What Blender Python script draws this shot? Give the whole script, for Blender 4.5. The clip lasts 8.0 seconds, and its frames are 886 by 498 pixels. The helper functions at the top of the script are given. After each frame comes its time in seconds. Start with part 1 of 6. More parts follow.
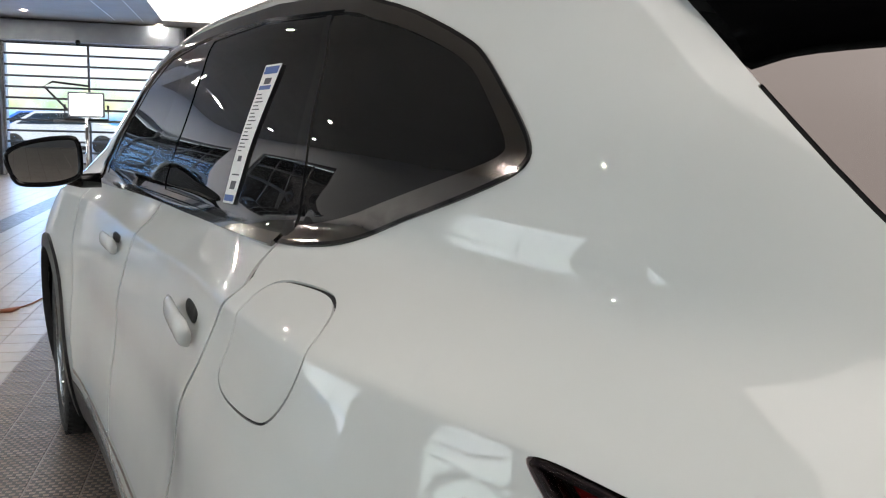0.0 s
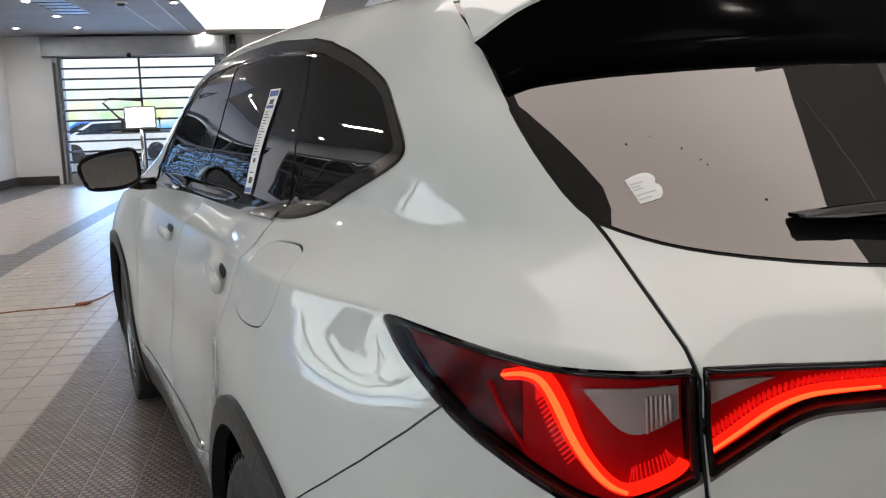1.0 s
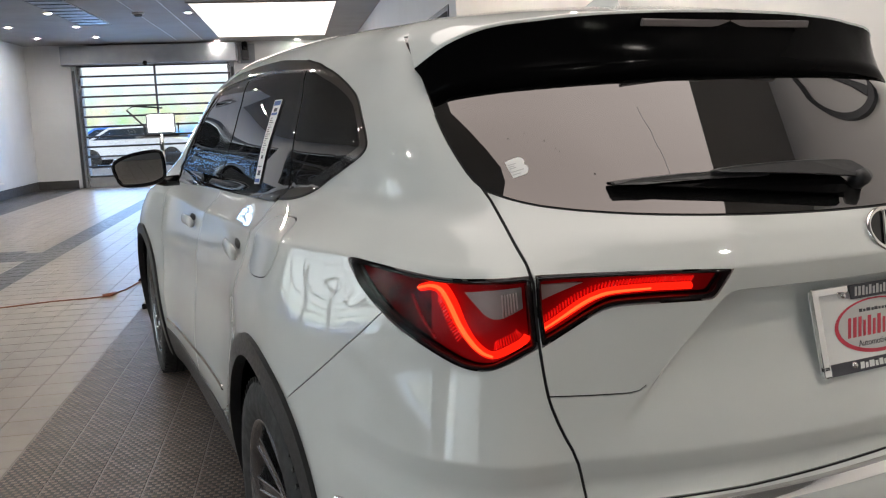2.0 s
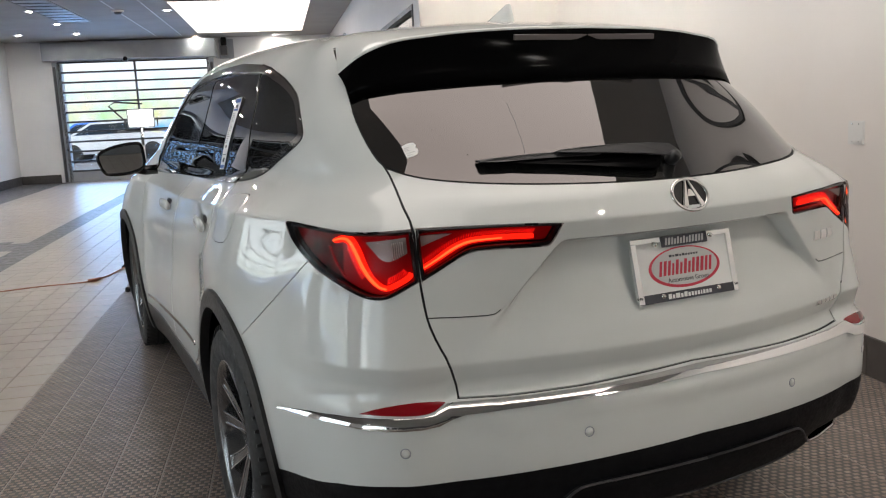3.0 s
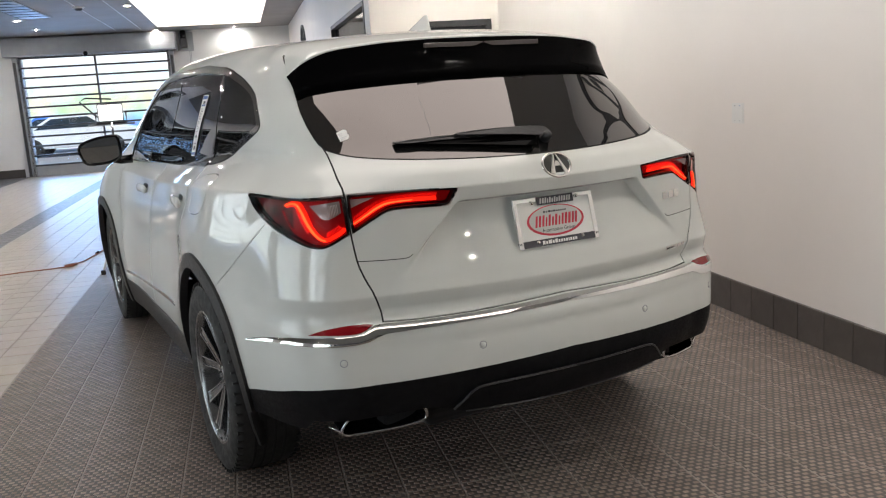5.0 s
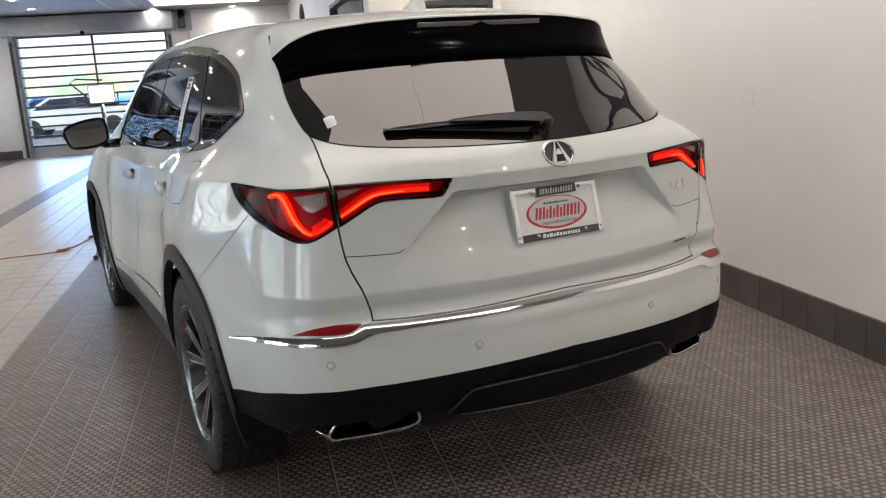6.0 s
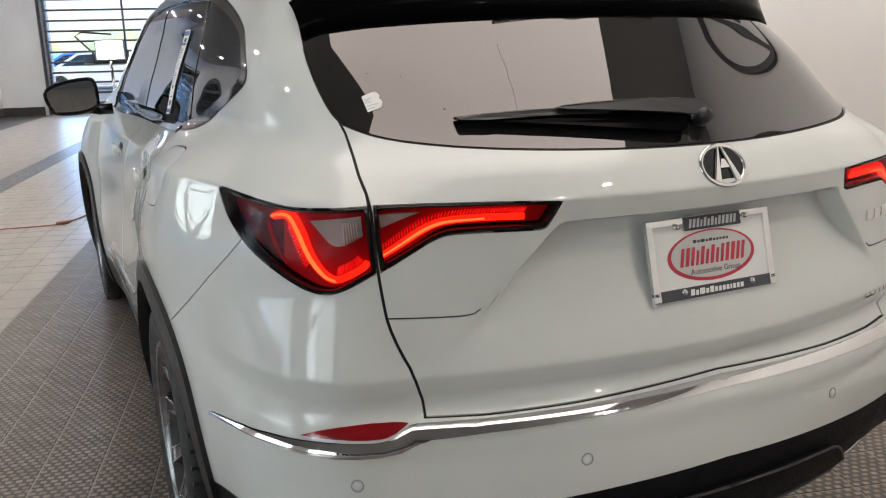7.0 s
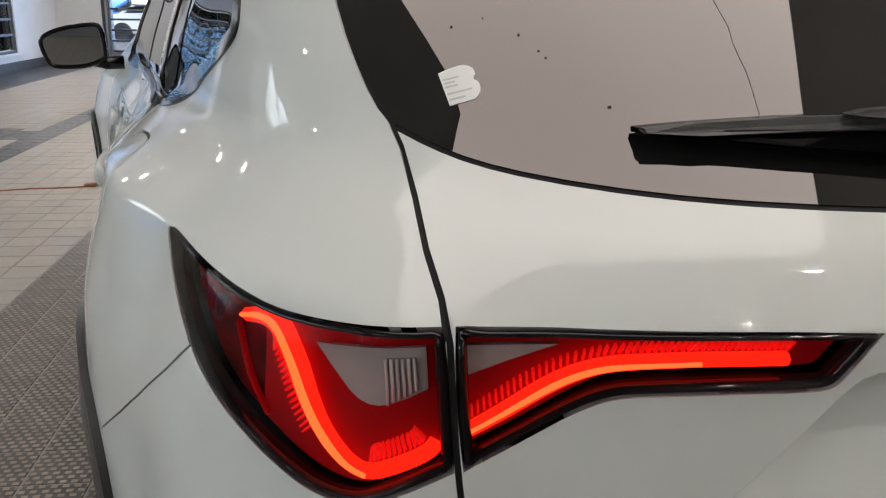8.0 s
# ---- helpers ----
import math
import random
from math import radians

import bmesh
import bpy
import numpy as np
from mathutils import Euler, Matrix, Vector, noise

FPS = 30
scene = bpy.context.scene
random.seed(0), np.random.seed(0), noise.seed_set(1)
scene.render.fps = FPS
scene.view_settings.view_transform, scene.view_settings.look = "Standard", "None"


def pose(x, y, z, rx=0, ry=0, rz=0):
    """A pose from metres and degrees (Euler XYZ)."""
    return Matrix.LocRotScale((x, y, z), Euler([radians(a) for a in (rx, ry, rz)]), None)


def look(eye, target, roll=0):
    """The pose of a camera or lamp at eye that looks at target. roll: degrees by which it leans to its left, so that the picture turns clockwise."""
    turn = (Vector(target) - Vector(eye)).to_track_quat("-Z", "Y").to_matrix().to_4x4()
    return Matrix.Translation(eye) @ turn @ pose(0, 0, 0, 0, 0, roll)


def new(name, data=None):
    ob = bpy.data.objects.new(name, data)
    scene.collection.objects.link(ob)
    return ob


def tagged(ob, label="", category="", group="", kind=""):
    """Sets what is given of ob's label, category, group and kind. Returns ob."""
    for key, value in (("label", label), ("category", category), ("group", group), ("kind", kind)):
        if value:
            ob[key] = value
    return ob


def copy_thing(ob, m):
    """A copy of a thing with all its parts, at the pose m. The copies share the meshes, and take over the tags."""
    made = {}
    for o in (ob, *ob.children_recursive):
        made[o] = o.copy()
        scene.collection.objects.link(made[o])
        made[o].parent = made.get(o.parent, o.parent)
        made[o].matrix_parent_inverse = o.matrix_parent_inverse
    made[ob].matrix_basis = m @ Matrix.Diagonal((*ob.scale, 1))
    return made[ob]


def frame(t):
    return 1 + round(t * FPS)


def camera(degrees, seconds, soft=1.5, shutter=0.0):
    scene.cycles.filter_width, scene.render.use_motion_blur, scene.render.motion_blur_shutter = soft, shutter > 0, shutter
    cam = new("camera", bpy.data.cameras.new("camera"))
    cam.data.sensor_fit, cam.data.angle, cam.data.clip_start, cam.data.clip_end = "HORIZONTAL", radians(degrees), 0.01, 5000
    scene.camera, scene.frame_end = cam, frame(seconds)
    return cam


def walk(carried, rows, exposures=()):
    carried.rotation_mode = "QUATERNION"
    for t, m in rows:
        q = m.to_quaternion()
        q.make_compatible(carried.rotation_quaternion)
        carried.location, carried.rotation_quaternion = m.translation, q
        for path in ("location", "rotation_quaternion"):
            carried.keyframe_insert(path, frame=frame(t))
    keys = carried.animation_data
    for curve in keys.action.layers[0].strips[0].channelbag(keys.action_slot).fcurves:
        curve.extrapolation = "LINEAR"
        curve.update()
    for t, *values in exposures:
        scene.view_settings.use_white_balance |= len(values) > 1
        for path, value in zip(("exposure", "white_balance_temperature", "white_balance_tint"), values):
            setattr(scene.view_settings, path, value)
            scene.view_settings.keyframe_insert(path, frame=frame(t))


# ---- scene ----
cam = camera(55.4, 8.0, soft=1.15)
PATH = [
    (0, (-1.202, 0.014, 1.361), (-0.26, 1.754, 1.066), 1.7),
    (0.5, (-1.256, -0.297, 1.382), (-0.369, 1.467, 1.063), -0.4),
    (1, (-1.26, -0.562, 1.394), (-0.432, 1.229, 1.072), -1.6),
    (2.3, (-1.379, -1.277, 1.399), (-0.581, 0.53, 1.083), -2.3),
    (2.5, (-1.373, -1.394, 1.401), (-0.573, 0.41, 1.078), -2.5),
    (3, (-1.41, -1.638, 1.397), (-0.578, 0.15, 1.063), -2.6),
    (3.5, (-1.491, -1.867, 1.396), (-0.626, -0.097, 1.051), -2.8),
    (4, (-1.535, -2.085, 1.4), (-0.647, -0.329, 1.046), -3.1),
    (4.5, (-1.577, -2.278, 1.408), (-0.676, -0.53, 1.046), -3.6),
    (6, (-1.474, -2.138, 1.422), (-0.587, -0.394, 1.009), -3.7),
    (6.5, (-1.336, -1.72, 1.4), (-0.474, 0.028, 0.952), -2.6),
    (7, (-1.18, -1.28, 1.401), (-0.357, 0.48, 0.927), -1.4),
    (7.5, (-1.054, -0.837, 1.395), (-0.277, 0.935, 0.891), -0.1),
    (8, (-0.906, -0.482, 1.368), (-0.21, 1.307, 0.81), 0.7),
]
EXPOSURES = [(0.0, 0.28), (1.0, 0.18), (2.5, 0.08), (3.5, 0.22), (4.5, 0.28), (6.0, 0.30), (7.0, 0.36), (8.0, 0.22)]
walk(cam, [(t, look(eye, target, roll)) for t, eye, target, roll in PATH], exposures=EXPOSURES)

# ---- world and exposure ----
world = bpy.data.worlds.new("world")
scene.world = world
world.use_nodes = True
_wn = world.node_tree.nodes
_sky = _wn.new("ShaderNodeTexSky")
_sky.sky_type, _sky.sun_disc, _sky.sun_elevation, _sky.sun_rotation = "NISHITA", False, radians(52), radians(157)
world.node_tree.links.new(_sky.outputs[0], _wn["Background"].inputs["Color"])
_wn["Background"].inputs["Strength"].default_value = 0.12
sun = new("sun", bpy.data.lights.new("sun", "SUN"))
sun.data.energy, sun.data.angle, sun.data.color = 4.0, radians(0.5), (1.0, 0.95, 0.88)
sun.matrix_world = look((6, -14, 20), (0, 0, 0))
scene.view_settings.exposure = 0.0

PANEL_POWER, DOWNLIGHT_POWER, OUTSIDE_POWER, WORKLIGHT_POWER, DOOR_POWER, WINDOW_POWER, REAR_FILL_POWER = 1.92, 620.0, 1.0, 30.0, 190.0, 8.0, 27.0

# the room stands askew to the car: rr to the right, ff ahead along the walls
ROOM = Matrix.Rotation(radians(-14.5), 4, "Z")
CEILING = 3.25
WALL_R, WALL_L, WALL_F, WALL_B = 1.785, -7.0, 19.4, -12.0


# ---- materials ----
def material(name, colour, rough=0.5, metal=0.0, coat=0.0, emit=0.0, ior=1.5):
    m = bpy.data.materials.new(name)
    m.use_nodes = True
    b = m.node_tree.nodes["Principled BSDF"]
    b.inputs["Base Color"].default_value = (*colour, 1)
    b.inputs["Roughness"].default_value = rough
    b.inputs["Metallic"].default_value = metal
    b.inputs["Coat Weight"].default_value = coat
    b.inputs["Coat Roughness"].default_value = 0.02
    b.inputs["IOR"].default_value = ior
    if emit:
        b.inputs["Emission Color"].default_value = (*colour, 1)
        b.inputs["Emission Strength"].default_value = emit
    return m


def node(m, kind, **values):
    n = m.node_tree.nodes.new(kind)
    for key, value in values.items():
        key = key.replace("_", " ")
        if key in n.inputs:
            n.inputs[key].default_value = value
    return n


def varied(m, colours, scale=6.0, detail=6.0, rough=None, bump=0.0, bump_scale=60.0, per_piece=0.0):
    """Grain and stains: a ramp between colours by noise, roughness range, fine relief, and a shift for each piece."""
    t, b = m.node_tree, m.node_tree.nodes["Principled BSDF"]
    place = node(m, "ShaderNodeTexCoord")
    big = node(m, "ShaderNodeTexNoise", Scale=scale, Detail=detail, Roughness=0.6)
    t.links.new(place.outputs["Object"], big.inputs["Vector"])
    ramp = node(m, "ShaderNodeValToRGB")
    ramp.color_ramp.elements[0].position, ramp.color_ramp.elements[1].position = 0.3, 0.7
    ramp.color_ramp.elements[0].color, ramp.color_ramp.elements[1].color = (*colours[0], 1), (*colours[1], 1)
    t.links.new(big.outputs["Fac"], ramp.inputs["Fac"])
    out = ramp.outputs["Color"]
    if per_piece:
        info = node(m, "ShaderNodeObjectInfo")
        isle = node(m, "ShaderNodeNewGeometry")
        add = node(m, "ShaderNodeMath")
        t.links.new(info.outputs["Random"], add.inputs[0])
        t.links.new(isle.outputs["Random Per Island"], add.inputs[1])
        wrap_ = node(m, "ShaderNodeMath")
        wrap_.operation = "FRACT"
        t.links.new(add.outputs[0], wrap_.inputs[0])
        span = node(m, "ShaderNodeMapRange")
        span.inputs["To Min"].default_value, span.inputs["To Max"].default_value = 1 - per_piece, 1 + per_piece
        t.links.new(wrap_.outputs[0], span.inputs["Value"])
        tone = node(m, "ShaderNodeHueSaturation")
        t.links.new(out, tone.inputs["Color"])
        t.links.new(span.outputs["Result"], tone.inputs["Value"])
        out = tone.outputs["Color"]
    t.links.new(out, b.inputs["Base Color"])
    if rough:
        fine = node(m, "ShaderNodeTexNoise", Scale=scale * 3, Detail=5.0)
        t.links.new(place.outputs["Object"], fine.inputs["Vector"])
        span = node(m, "ShaderNodeMapRange")
        span.inputs["From Min"].default_value, span.inputs["From Max"].default_value = 0.3, 0.7
        span.inputs["To Min"].default_value, span.inputs["To Max"].default_value = rough
        t.links.new(fine.outputs["Fac"], span.inputs["Value"])
        t.links.new(span.outputs["Result"], b.inputs["Roughness"])
    if bump:
        grain = node(m, "ShaderNodeTexNoise", Scale=bump_scale, Detail=4.0)
        t.links.new(place.outputs["Object"], grain.inputs["Vector"])
        lift = node(m, "ShaderNodeBump", Strength=bump, Distance=0.002)
        t.links.new(grain.outputs["Fac"], lift.inputs["Height"])
        t.links.new(lift.outputs["Normal"], b.inputs["Normal"])
    return m


PAINT = varied(material("pearl_white_paint", (0.72, 0.75, 0.735), 0.35, 0.0, 1.0), ((0.62, 0.637, 0.615), (0.65, 0.667, 0.645)), 3.0, 3.0, (0.5, 0.58))
PAINT.node_tree.nodes["Principled BSDF"].inputs["Specular IOR Level"].default_value = 0.12
GLOSS_BLACK = material("gloss_black", (0.006, 0.006, 0.007), 0.06, 0.0, 0.0, 0.0, 1.45)
LINER = material("black_liner", (0.008, 0.008, 0.009), 0.8)
CLADDING = varied(material("black_plastic", (0.006, 0.006, 0.007), 0.5, 0.0, 0.0, 0.0, 1.2), ((0.004, 0.004, 0.005), (0.008, 0.008, 0.009)), 30, 4, (0.4, 0.55), 0.12, 900)
CLADDING_SHEEN = varied(material("satin_black_plastic", (0.02, 0.02, 0.022), 0.4), ((0.014, 0.014, 0.015), (0.022, 0.022, 0.024)), 30, 4, (0.32, 0.45))
RUBBER = varied(material("rubber", (0.016, 0.016, 0.017), 0.7), ((0.007, 0.007, 0.008), (0.016, 0.0155, 0.015)), 12, 5, (0.55, 0.8), 0.2, 300)
CHROME = material("chrome", (0.82, 0.81, 0.8), 0.06, 1.0)
ALLOY = varied(material("machined_alloy", (0.7, 0.7, 0.72), 0.2, 1.0), ((0.62, 0.62, 0.64), (0.74, 0.74, 0.76)), 40, 3, (0.14, 0.24))
ALLOY_DARK = varied(material("dark_alloy", (0.2, 0.2, 0.21), 0.2, 0.85, 0.5), ((0.17, 0.172, 0.18), (0.24, 0.242, 0.25)), 25, 3, (0.15, 0.25))
GLASS = material("tinted_glass", (0.008, 0.008, 0.008), 0.012, 0.0, 0.0, 0.0, 1.34)
SATIN_BLACK = material("satin_black", (0.002, 0.002, 0.0022), 0.12, 0.0, 0.0, 0.0, 1.08)
REAR_GLASS = material("privacy_glass", (0.010, 0.010, 0.010), 0.012, 0.0, 0.4, 0.0, 1.95)
REAR_GLASS.node_tree.nodes["Principled BSDF"].inputs["Specular Tint"].default_value = (1.0, 0.9, 0.87, 1)
LAMP_BED = material("lamp_bed_red", (0.30, 0.003, 0.005), 0.3, 0.0, 0.0, 0.10, 1.15)
LAMP_SMOKE = varied(material("lamp_smoked_red", (0.10, 0.003, 0.004), 0.25, 0.0, 0.0, 0.0, 1.15), ((0.04, 0.002, 0.003), (0.20, 0.004, 0.006)), 22, 3)
LAMP_DARK = material("lamp_bezel", (0.012, 0.003, 0.004), 0.2, 0.0, 0.0, 0.0, 1.15)
LAMP_RIB = material("lamp_ribs", (0.75, 0.008, 0.006), 0.2, 0.0, 0.0, 0.55)
LAMP_CLEAR = varied(material("reversing_lens", (0.7, 0.68, 0.66), 0.15, 0.0, 1.0), ((0.30, 0.29, 0.28), (0.42, 0.41, 0.395)), 14, 2)
FLUTE = material("pale_flute", (0.62, 0.6, 0.58), 0.2)
REFLECTOR = material("red_reflector", (0.22, 0.004, 0.008), 0.12, 0.0, 0.1)
WHITE_PLASTIC = material("white_plastic", (0.74, 0.72, 0.69), 0.4)
PAPER = material("paper", (0.8, 0.8, 0.78), 0.6)
INK = material("ink", (0.05, 0.05, 0.06), 0.6)
BLUE_INK = material("blue_ink", (0.06, 0.12, 0.35), 0.6)
RED_INK = material("red_ink", (0.55, 0.03, 0.06), 0.4)
MIRROR = material("mirror_glass", (0.75, 0.76, 0.78), 0.01, 1.0)
PLATE_GREY = material("plate_grey", (0.55, 0.54, 0.53), 0.35)


def glowing(name, colour, power):
    m = bpy.data.materials.new(name)
    m.use_nodes = True
    t = m.node_tree
    t.nodes.remove(t.nodes["Principled BSDF"])
    e = t.nodes.new("ShaderNodeEmission")
    e.inputs["Color"].default_value, e.inputs["Strength"].default_value = (*colour, 1), power
    t.links.new(e.outputs[0], t.nodes["Material Output"].inputs["Surface"])
    return m


def clear_lens(name, tint, ior=1.45):
    m = bpy.data.materials.new(name)
    m.use_nodes = True
    t = m.node_tree
    t.nodes.remove(t.nodes["Principled BSDF"])
    see, shine, mix = (t.nodes.new("ShaderNode" + k) for k in ("BsdfTransparent", "BsdfGlossy", "MixShader"))
    see.inputs["Color"].default_value, shine.inputs["Roughness"].default_value = (*tint, 1), 0.02
    f = t.nodes.new("ShaderNodeFresnel")
    f.inputs["IOR"].default_value = ior
    t.links.new(f.outputs[0], mix.inputs[0])
    t.links.new(see.outputs[0], mix.inputs[1])
    t.links.new(shine.outputs[0], mix.inputs[2])
    t.links.new(mix.outputs[0], t.nodes["Material Output"].inputs["Surface"])
    return m


GUIDE = glowing("red_light_guide", (1.0, 0.012, 0.004), 1.9)
GUIDE_CORE = glowing("hot_light_guide", (1.0, 0.10, 0.022), 2.4)
LENS = clear_lens("smoked_red_lens", (0.86, 0.77, 0.77), 1.12)
CLEAR = clear_lens("clear_pane", (0.93, 0.95, 0.95))
PANEL_LIGHT = glowing("lit_ceiling_panel", (1.0, 0.91, 0.85), PANEL_POWER)
DOWNLIGHT = glowing("lit_downlight", (1.0, 0.925, 0.83), DOWNLIGHT_POWER)
WORKLIGHT = glowing("lit_work_light", (1.0, 0.97, 0.9), WORKLIGHT_POWER)
WALL_PAINT = varied(material("off_white_wall", (0.72, 0.68, 0.64), 0.6), ((0.81, 0.768, 0.727), (0.845, 0.803, 0.762)), 1.2, 4, (0.5, 0.65), 0.12, 160)
WALL_COOL = varied(material("pale_grey_wall", (0.6, 0.61, 0.62), 0.6), ((0.61, 0.62, 0.635), (0.67, 0.68, 0.695)), 1.0, 4, (0.5, 0.65), 0.1, 160)
WALL_DARK = varied(material("charcoal_wall", (0.1, 0.1, 0.1), 0.6), ((0.09, 0.09, 0.092), (0.12, 0.118, 0.116)), 1.0, 4, (0.5, 0.65), 0.1, 160)
DARK_CHROME = material("smoked_chrome", (0.24, 0.225, 0.21), 0.10, 1.0)
CEILING_PAINT = varied(material("grey_ceiling", (0.42, 0.41, 0.40), 0.8), ((0.27, 0.265, 0.26), (0.31, 0.305, 0.30)), 1.5, 4)
FRAME_DARK = varied(material("dark_metal", (0.06, 0.062, 0.068), 0.4, 0.6), ((0.05, 0.052, 0.057), (0.075, 0.077, 0.083)), 8, 4, (0.3, 0.5))
FRAME_GREY = varied(material("grey_metal", (0.30, 0.32, 0.35), 0.45, 0.3), ((0.27, 0.29, 0.32), (0.33, 0.35, 0.38)), 3, 4, (0.35, 0.55))
GROUT = varied(material("grout", (0.12, 0.105, 0.095), 0.8), ((0.22, 0.195, 0.175), (0.36, 0.325, 0.29)), 3, 5)
TILE_BEIGE = varied(material("beige_tile", (0.5, 0.44, 0.375), 0.35), ((0.28, 0.235, 0.193), (0.33, 0.28, 0.232)), 5, 5, (0.30, 0.36), 0.1, 200, 0.06)
TILE_DARK = varied(material("dark_tile", (0.12, 0.105, 0.095), 0.4), ((0.066, 0.056, 0.050), (0.090, 0.077, 0.070)), 6, 5, (0.3, 0.48), 0.0, 200, 0.12)
TILE_BLACK = varied(material("charcoal_tile", (0.045, 0.043, 0.042), 0.4), ((0.038, 0.036, 0.035), (0.055, 0.052, 0.05)), 6, 5, (0.3, 0.5), 0.1, 200, 0.08)
TILE_BASE = varied(material("skirting_tile", (0.085, 0.073, 0.066), 0.4), ((0.072, 0.061, 0.055), (0.10, 0.086, 0.078)), 9, 5, (0.3, 0.45), 0.3, 90, 0.10)
CABLE = material("orange_cable", (0.30, 0.10, 0.045), 0.5)


def tread(m, pitch=0.2, start=0.083):
    """Small raised squares in offset rows on the dark tiles: six to a row, eight rows to a tile, smoother than the
    ground, with their glints painted in as a paler colour.
    """
    t, b = m.node_tree, m.node_tree.nodes["Principled BSDF"]

    def maths(kind, a, c=None):
        n = t.nodes.new("ShaderNodeMath")
        n.operation = kind
        for i, v in enumerate((a, c)):
            if v is None:
                continue
            if isinstance(v, (int, float)):
                n.inputs[i].default_value = v
            else:
                t.links.new(v, n.inputs[i])
        return n.outputs[0]

    def ease(value, a, c):
        n = t.nodes.new("ShaderNodeMapRange")
        n.interpolation_type = "SMOOTHSTEP"
        n.inputs["From Min"].default_value, n.inputs["From Max"].default_value = a, c
        t.links.new(value, n.inputs["Value"])
        return n.outputs["Result"]
    place = t.nodes.new("ShaderNodeNewGeometry")
    turn = t.nodes.new("ShaderNodeVectorRotate")
    turn.rotation_type = "Z_AXIS"
    turn.inputs["Angle"].default_value = radians(14.5)
    t.links.new(place.outputs["Position"], turn.inputs["Vector"])
    xyz = t.nodes.new("ShaderNodeSeparateXYZ")
    t.links.new(turn.outputs[0], xyz.inputs[0])
    v = maths("MULTIPLY", maths("ADD", xyz.outputs[1], 20.0), 8 / pitch)
    row = maths("MODULO", maths("FLOOR", v), 2.0)
    u = maths("ADD", maths("MULTIPLY", maths("ADD", xyz.outputs[0], 20.0 - start), 6 / pitch), maths("MULTIPLY", row, 0.5))
    fu = maths("MULTIPLY", maths("ABSOLUTE", maths("SUBTRACT", maths("FRACT", u), 0.5)), pitch / 6)
    fv = maths("MULTIPLY", maths("ABSOLUTE", maths("SUBTRACT", maths("FRACT", v), 0.5)), pitch / 8)
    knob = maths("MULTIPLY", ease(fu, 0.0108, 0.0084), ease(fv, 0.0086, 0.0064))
    lift = t.nodes.new("ShaderNodeBump")
    lift.inputs["Strength"].default_value, lift.inputs["Distance"].default_value = 0.5, 0.0012
    t.links.new(knob, lift.inputs["Height"])
    t.links.new(lift.outputs["Normal"], b.inputs["Normal"])
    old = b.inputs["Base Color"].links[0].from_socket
    # glints on the squares, painted in by multiplying their base colour
    knob_glint = t.nodes.new("ShaderNodeMixRGB")
    knob_glint.blend_type = "MULTIPLY"
    knob_glint.inputs["Color2"].default_value = (4.5, 4.3, 4.1, 1)
    t.links.new(knob, knob_glint.inputs["Fac"])
    t.links.new(old, knob_glint.inputs["Color1"])
    t.links.new(knob_glint.outputs[0], b.inputs["Base Color"])
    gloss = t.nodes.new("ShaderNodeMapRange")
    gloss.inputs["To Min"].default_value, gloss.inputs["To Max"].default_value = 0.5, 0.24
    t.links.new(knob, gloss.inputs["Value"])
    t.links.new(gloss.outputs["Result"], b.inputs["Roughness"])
    return m


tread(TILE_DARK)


# ---- builders ----
def part(name, bm, mat, parent=None, label="", smooth=False, m=None):
    me = bpy.data.meshes.new(name)
    bm.to_mesh(me)
    bm.free()
    me.materials.append(mat)
    if smooth:
        me.polygons.foreach_set("use_smooth", [True] * len(me.polygons))
    ob = new(name, me)
    if m is not None:
        ob.matrix_world = m
    if parent:
        ob.parent = parent
        ob.matrix_parent_inverse = Matrix.Identity(4)
    return tagged(ob, label)


def box(bm, x0, x1, y0, y1, z0, z1, bevel=0.0, m=None):
    made = bmesh.ops.create_cube(bm, size=1.0, matrix=Matrix.LocRotScale(((x0 + x1) / 2, (y0 + y1) / 2, (z0 + z1) / 2), None, (x1 - x0, y1 - y0, z1 - z0)))
    verts = made["verts"]
    if bevel:
        edges = list({e for v in verts for e in v.link_edges})
        verts = list({v for f in bmesh.ops.bevel(bm, geom=edges, offset=bevel, segments=2, affect="EDGES", profile=0.6)["faces"] for v in f.verts} | {v for v in verts if v.is_valid})
    if m is not None:
        bmesh.ops.transform(bm, matrix=m, verts=verts)
    return verts


def boxes(*specs, bevel=0.0):
    bm = bmesh.new()
    for s in specs:
        box(bm, *s, bevel=bevel)
    return bm


def tube(points, radius, sides=10, closed=False, flat=1.0):
    """A round bar along points."""
    bm = bmesh.new()
    pts = [Vector(p) for p in points]
    rings = []
    n = len(pts)
    for i, p in enumerate(pts):
        a, c = pts[i - 1] if (i or closed) else p, pts[(i + 1) % n] if (i < n - 1 or closed) else p
        d = (c - a).normalized()
        up = Vector((0, 0, 1)) if abs(d.z) < 0.9 else Vector((0, 1, 0))
        s = d.cross(up).normalized()
        w = s.cross(d)
        r = radius[i] if isinstance(radius, (list, tuple)) else radius
        rings.append([bm.verts.new(p + s * r * math.cos(k * 2 * math.pi / sides) + w * r * flat * math.sin(k * 2 * math.pi / sides)) for k in range(sides)])
    for i in range(n if closed else n - 1):
        a, c = rings[i], rings[(i + 1) % n]
        for k in range(sides):
            bm.faces.new((a[k], a[(k + 1) % sides], c[(k + 1) % sides], c[k]))
    if not closed:
        bm.faces.new(rings[0][::-1])
        bm.faces.new(rings[-1])
    bmesh.ops.recalc_face_normals(bm, faces=bm.faces)
    return bm


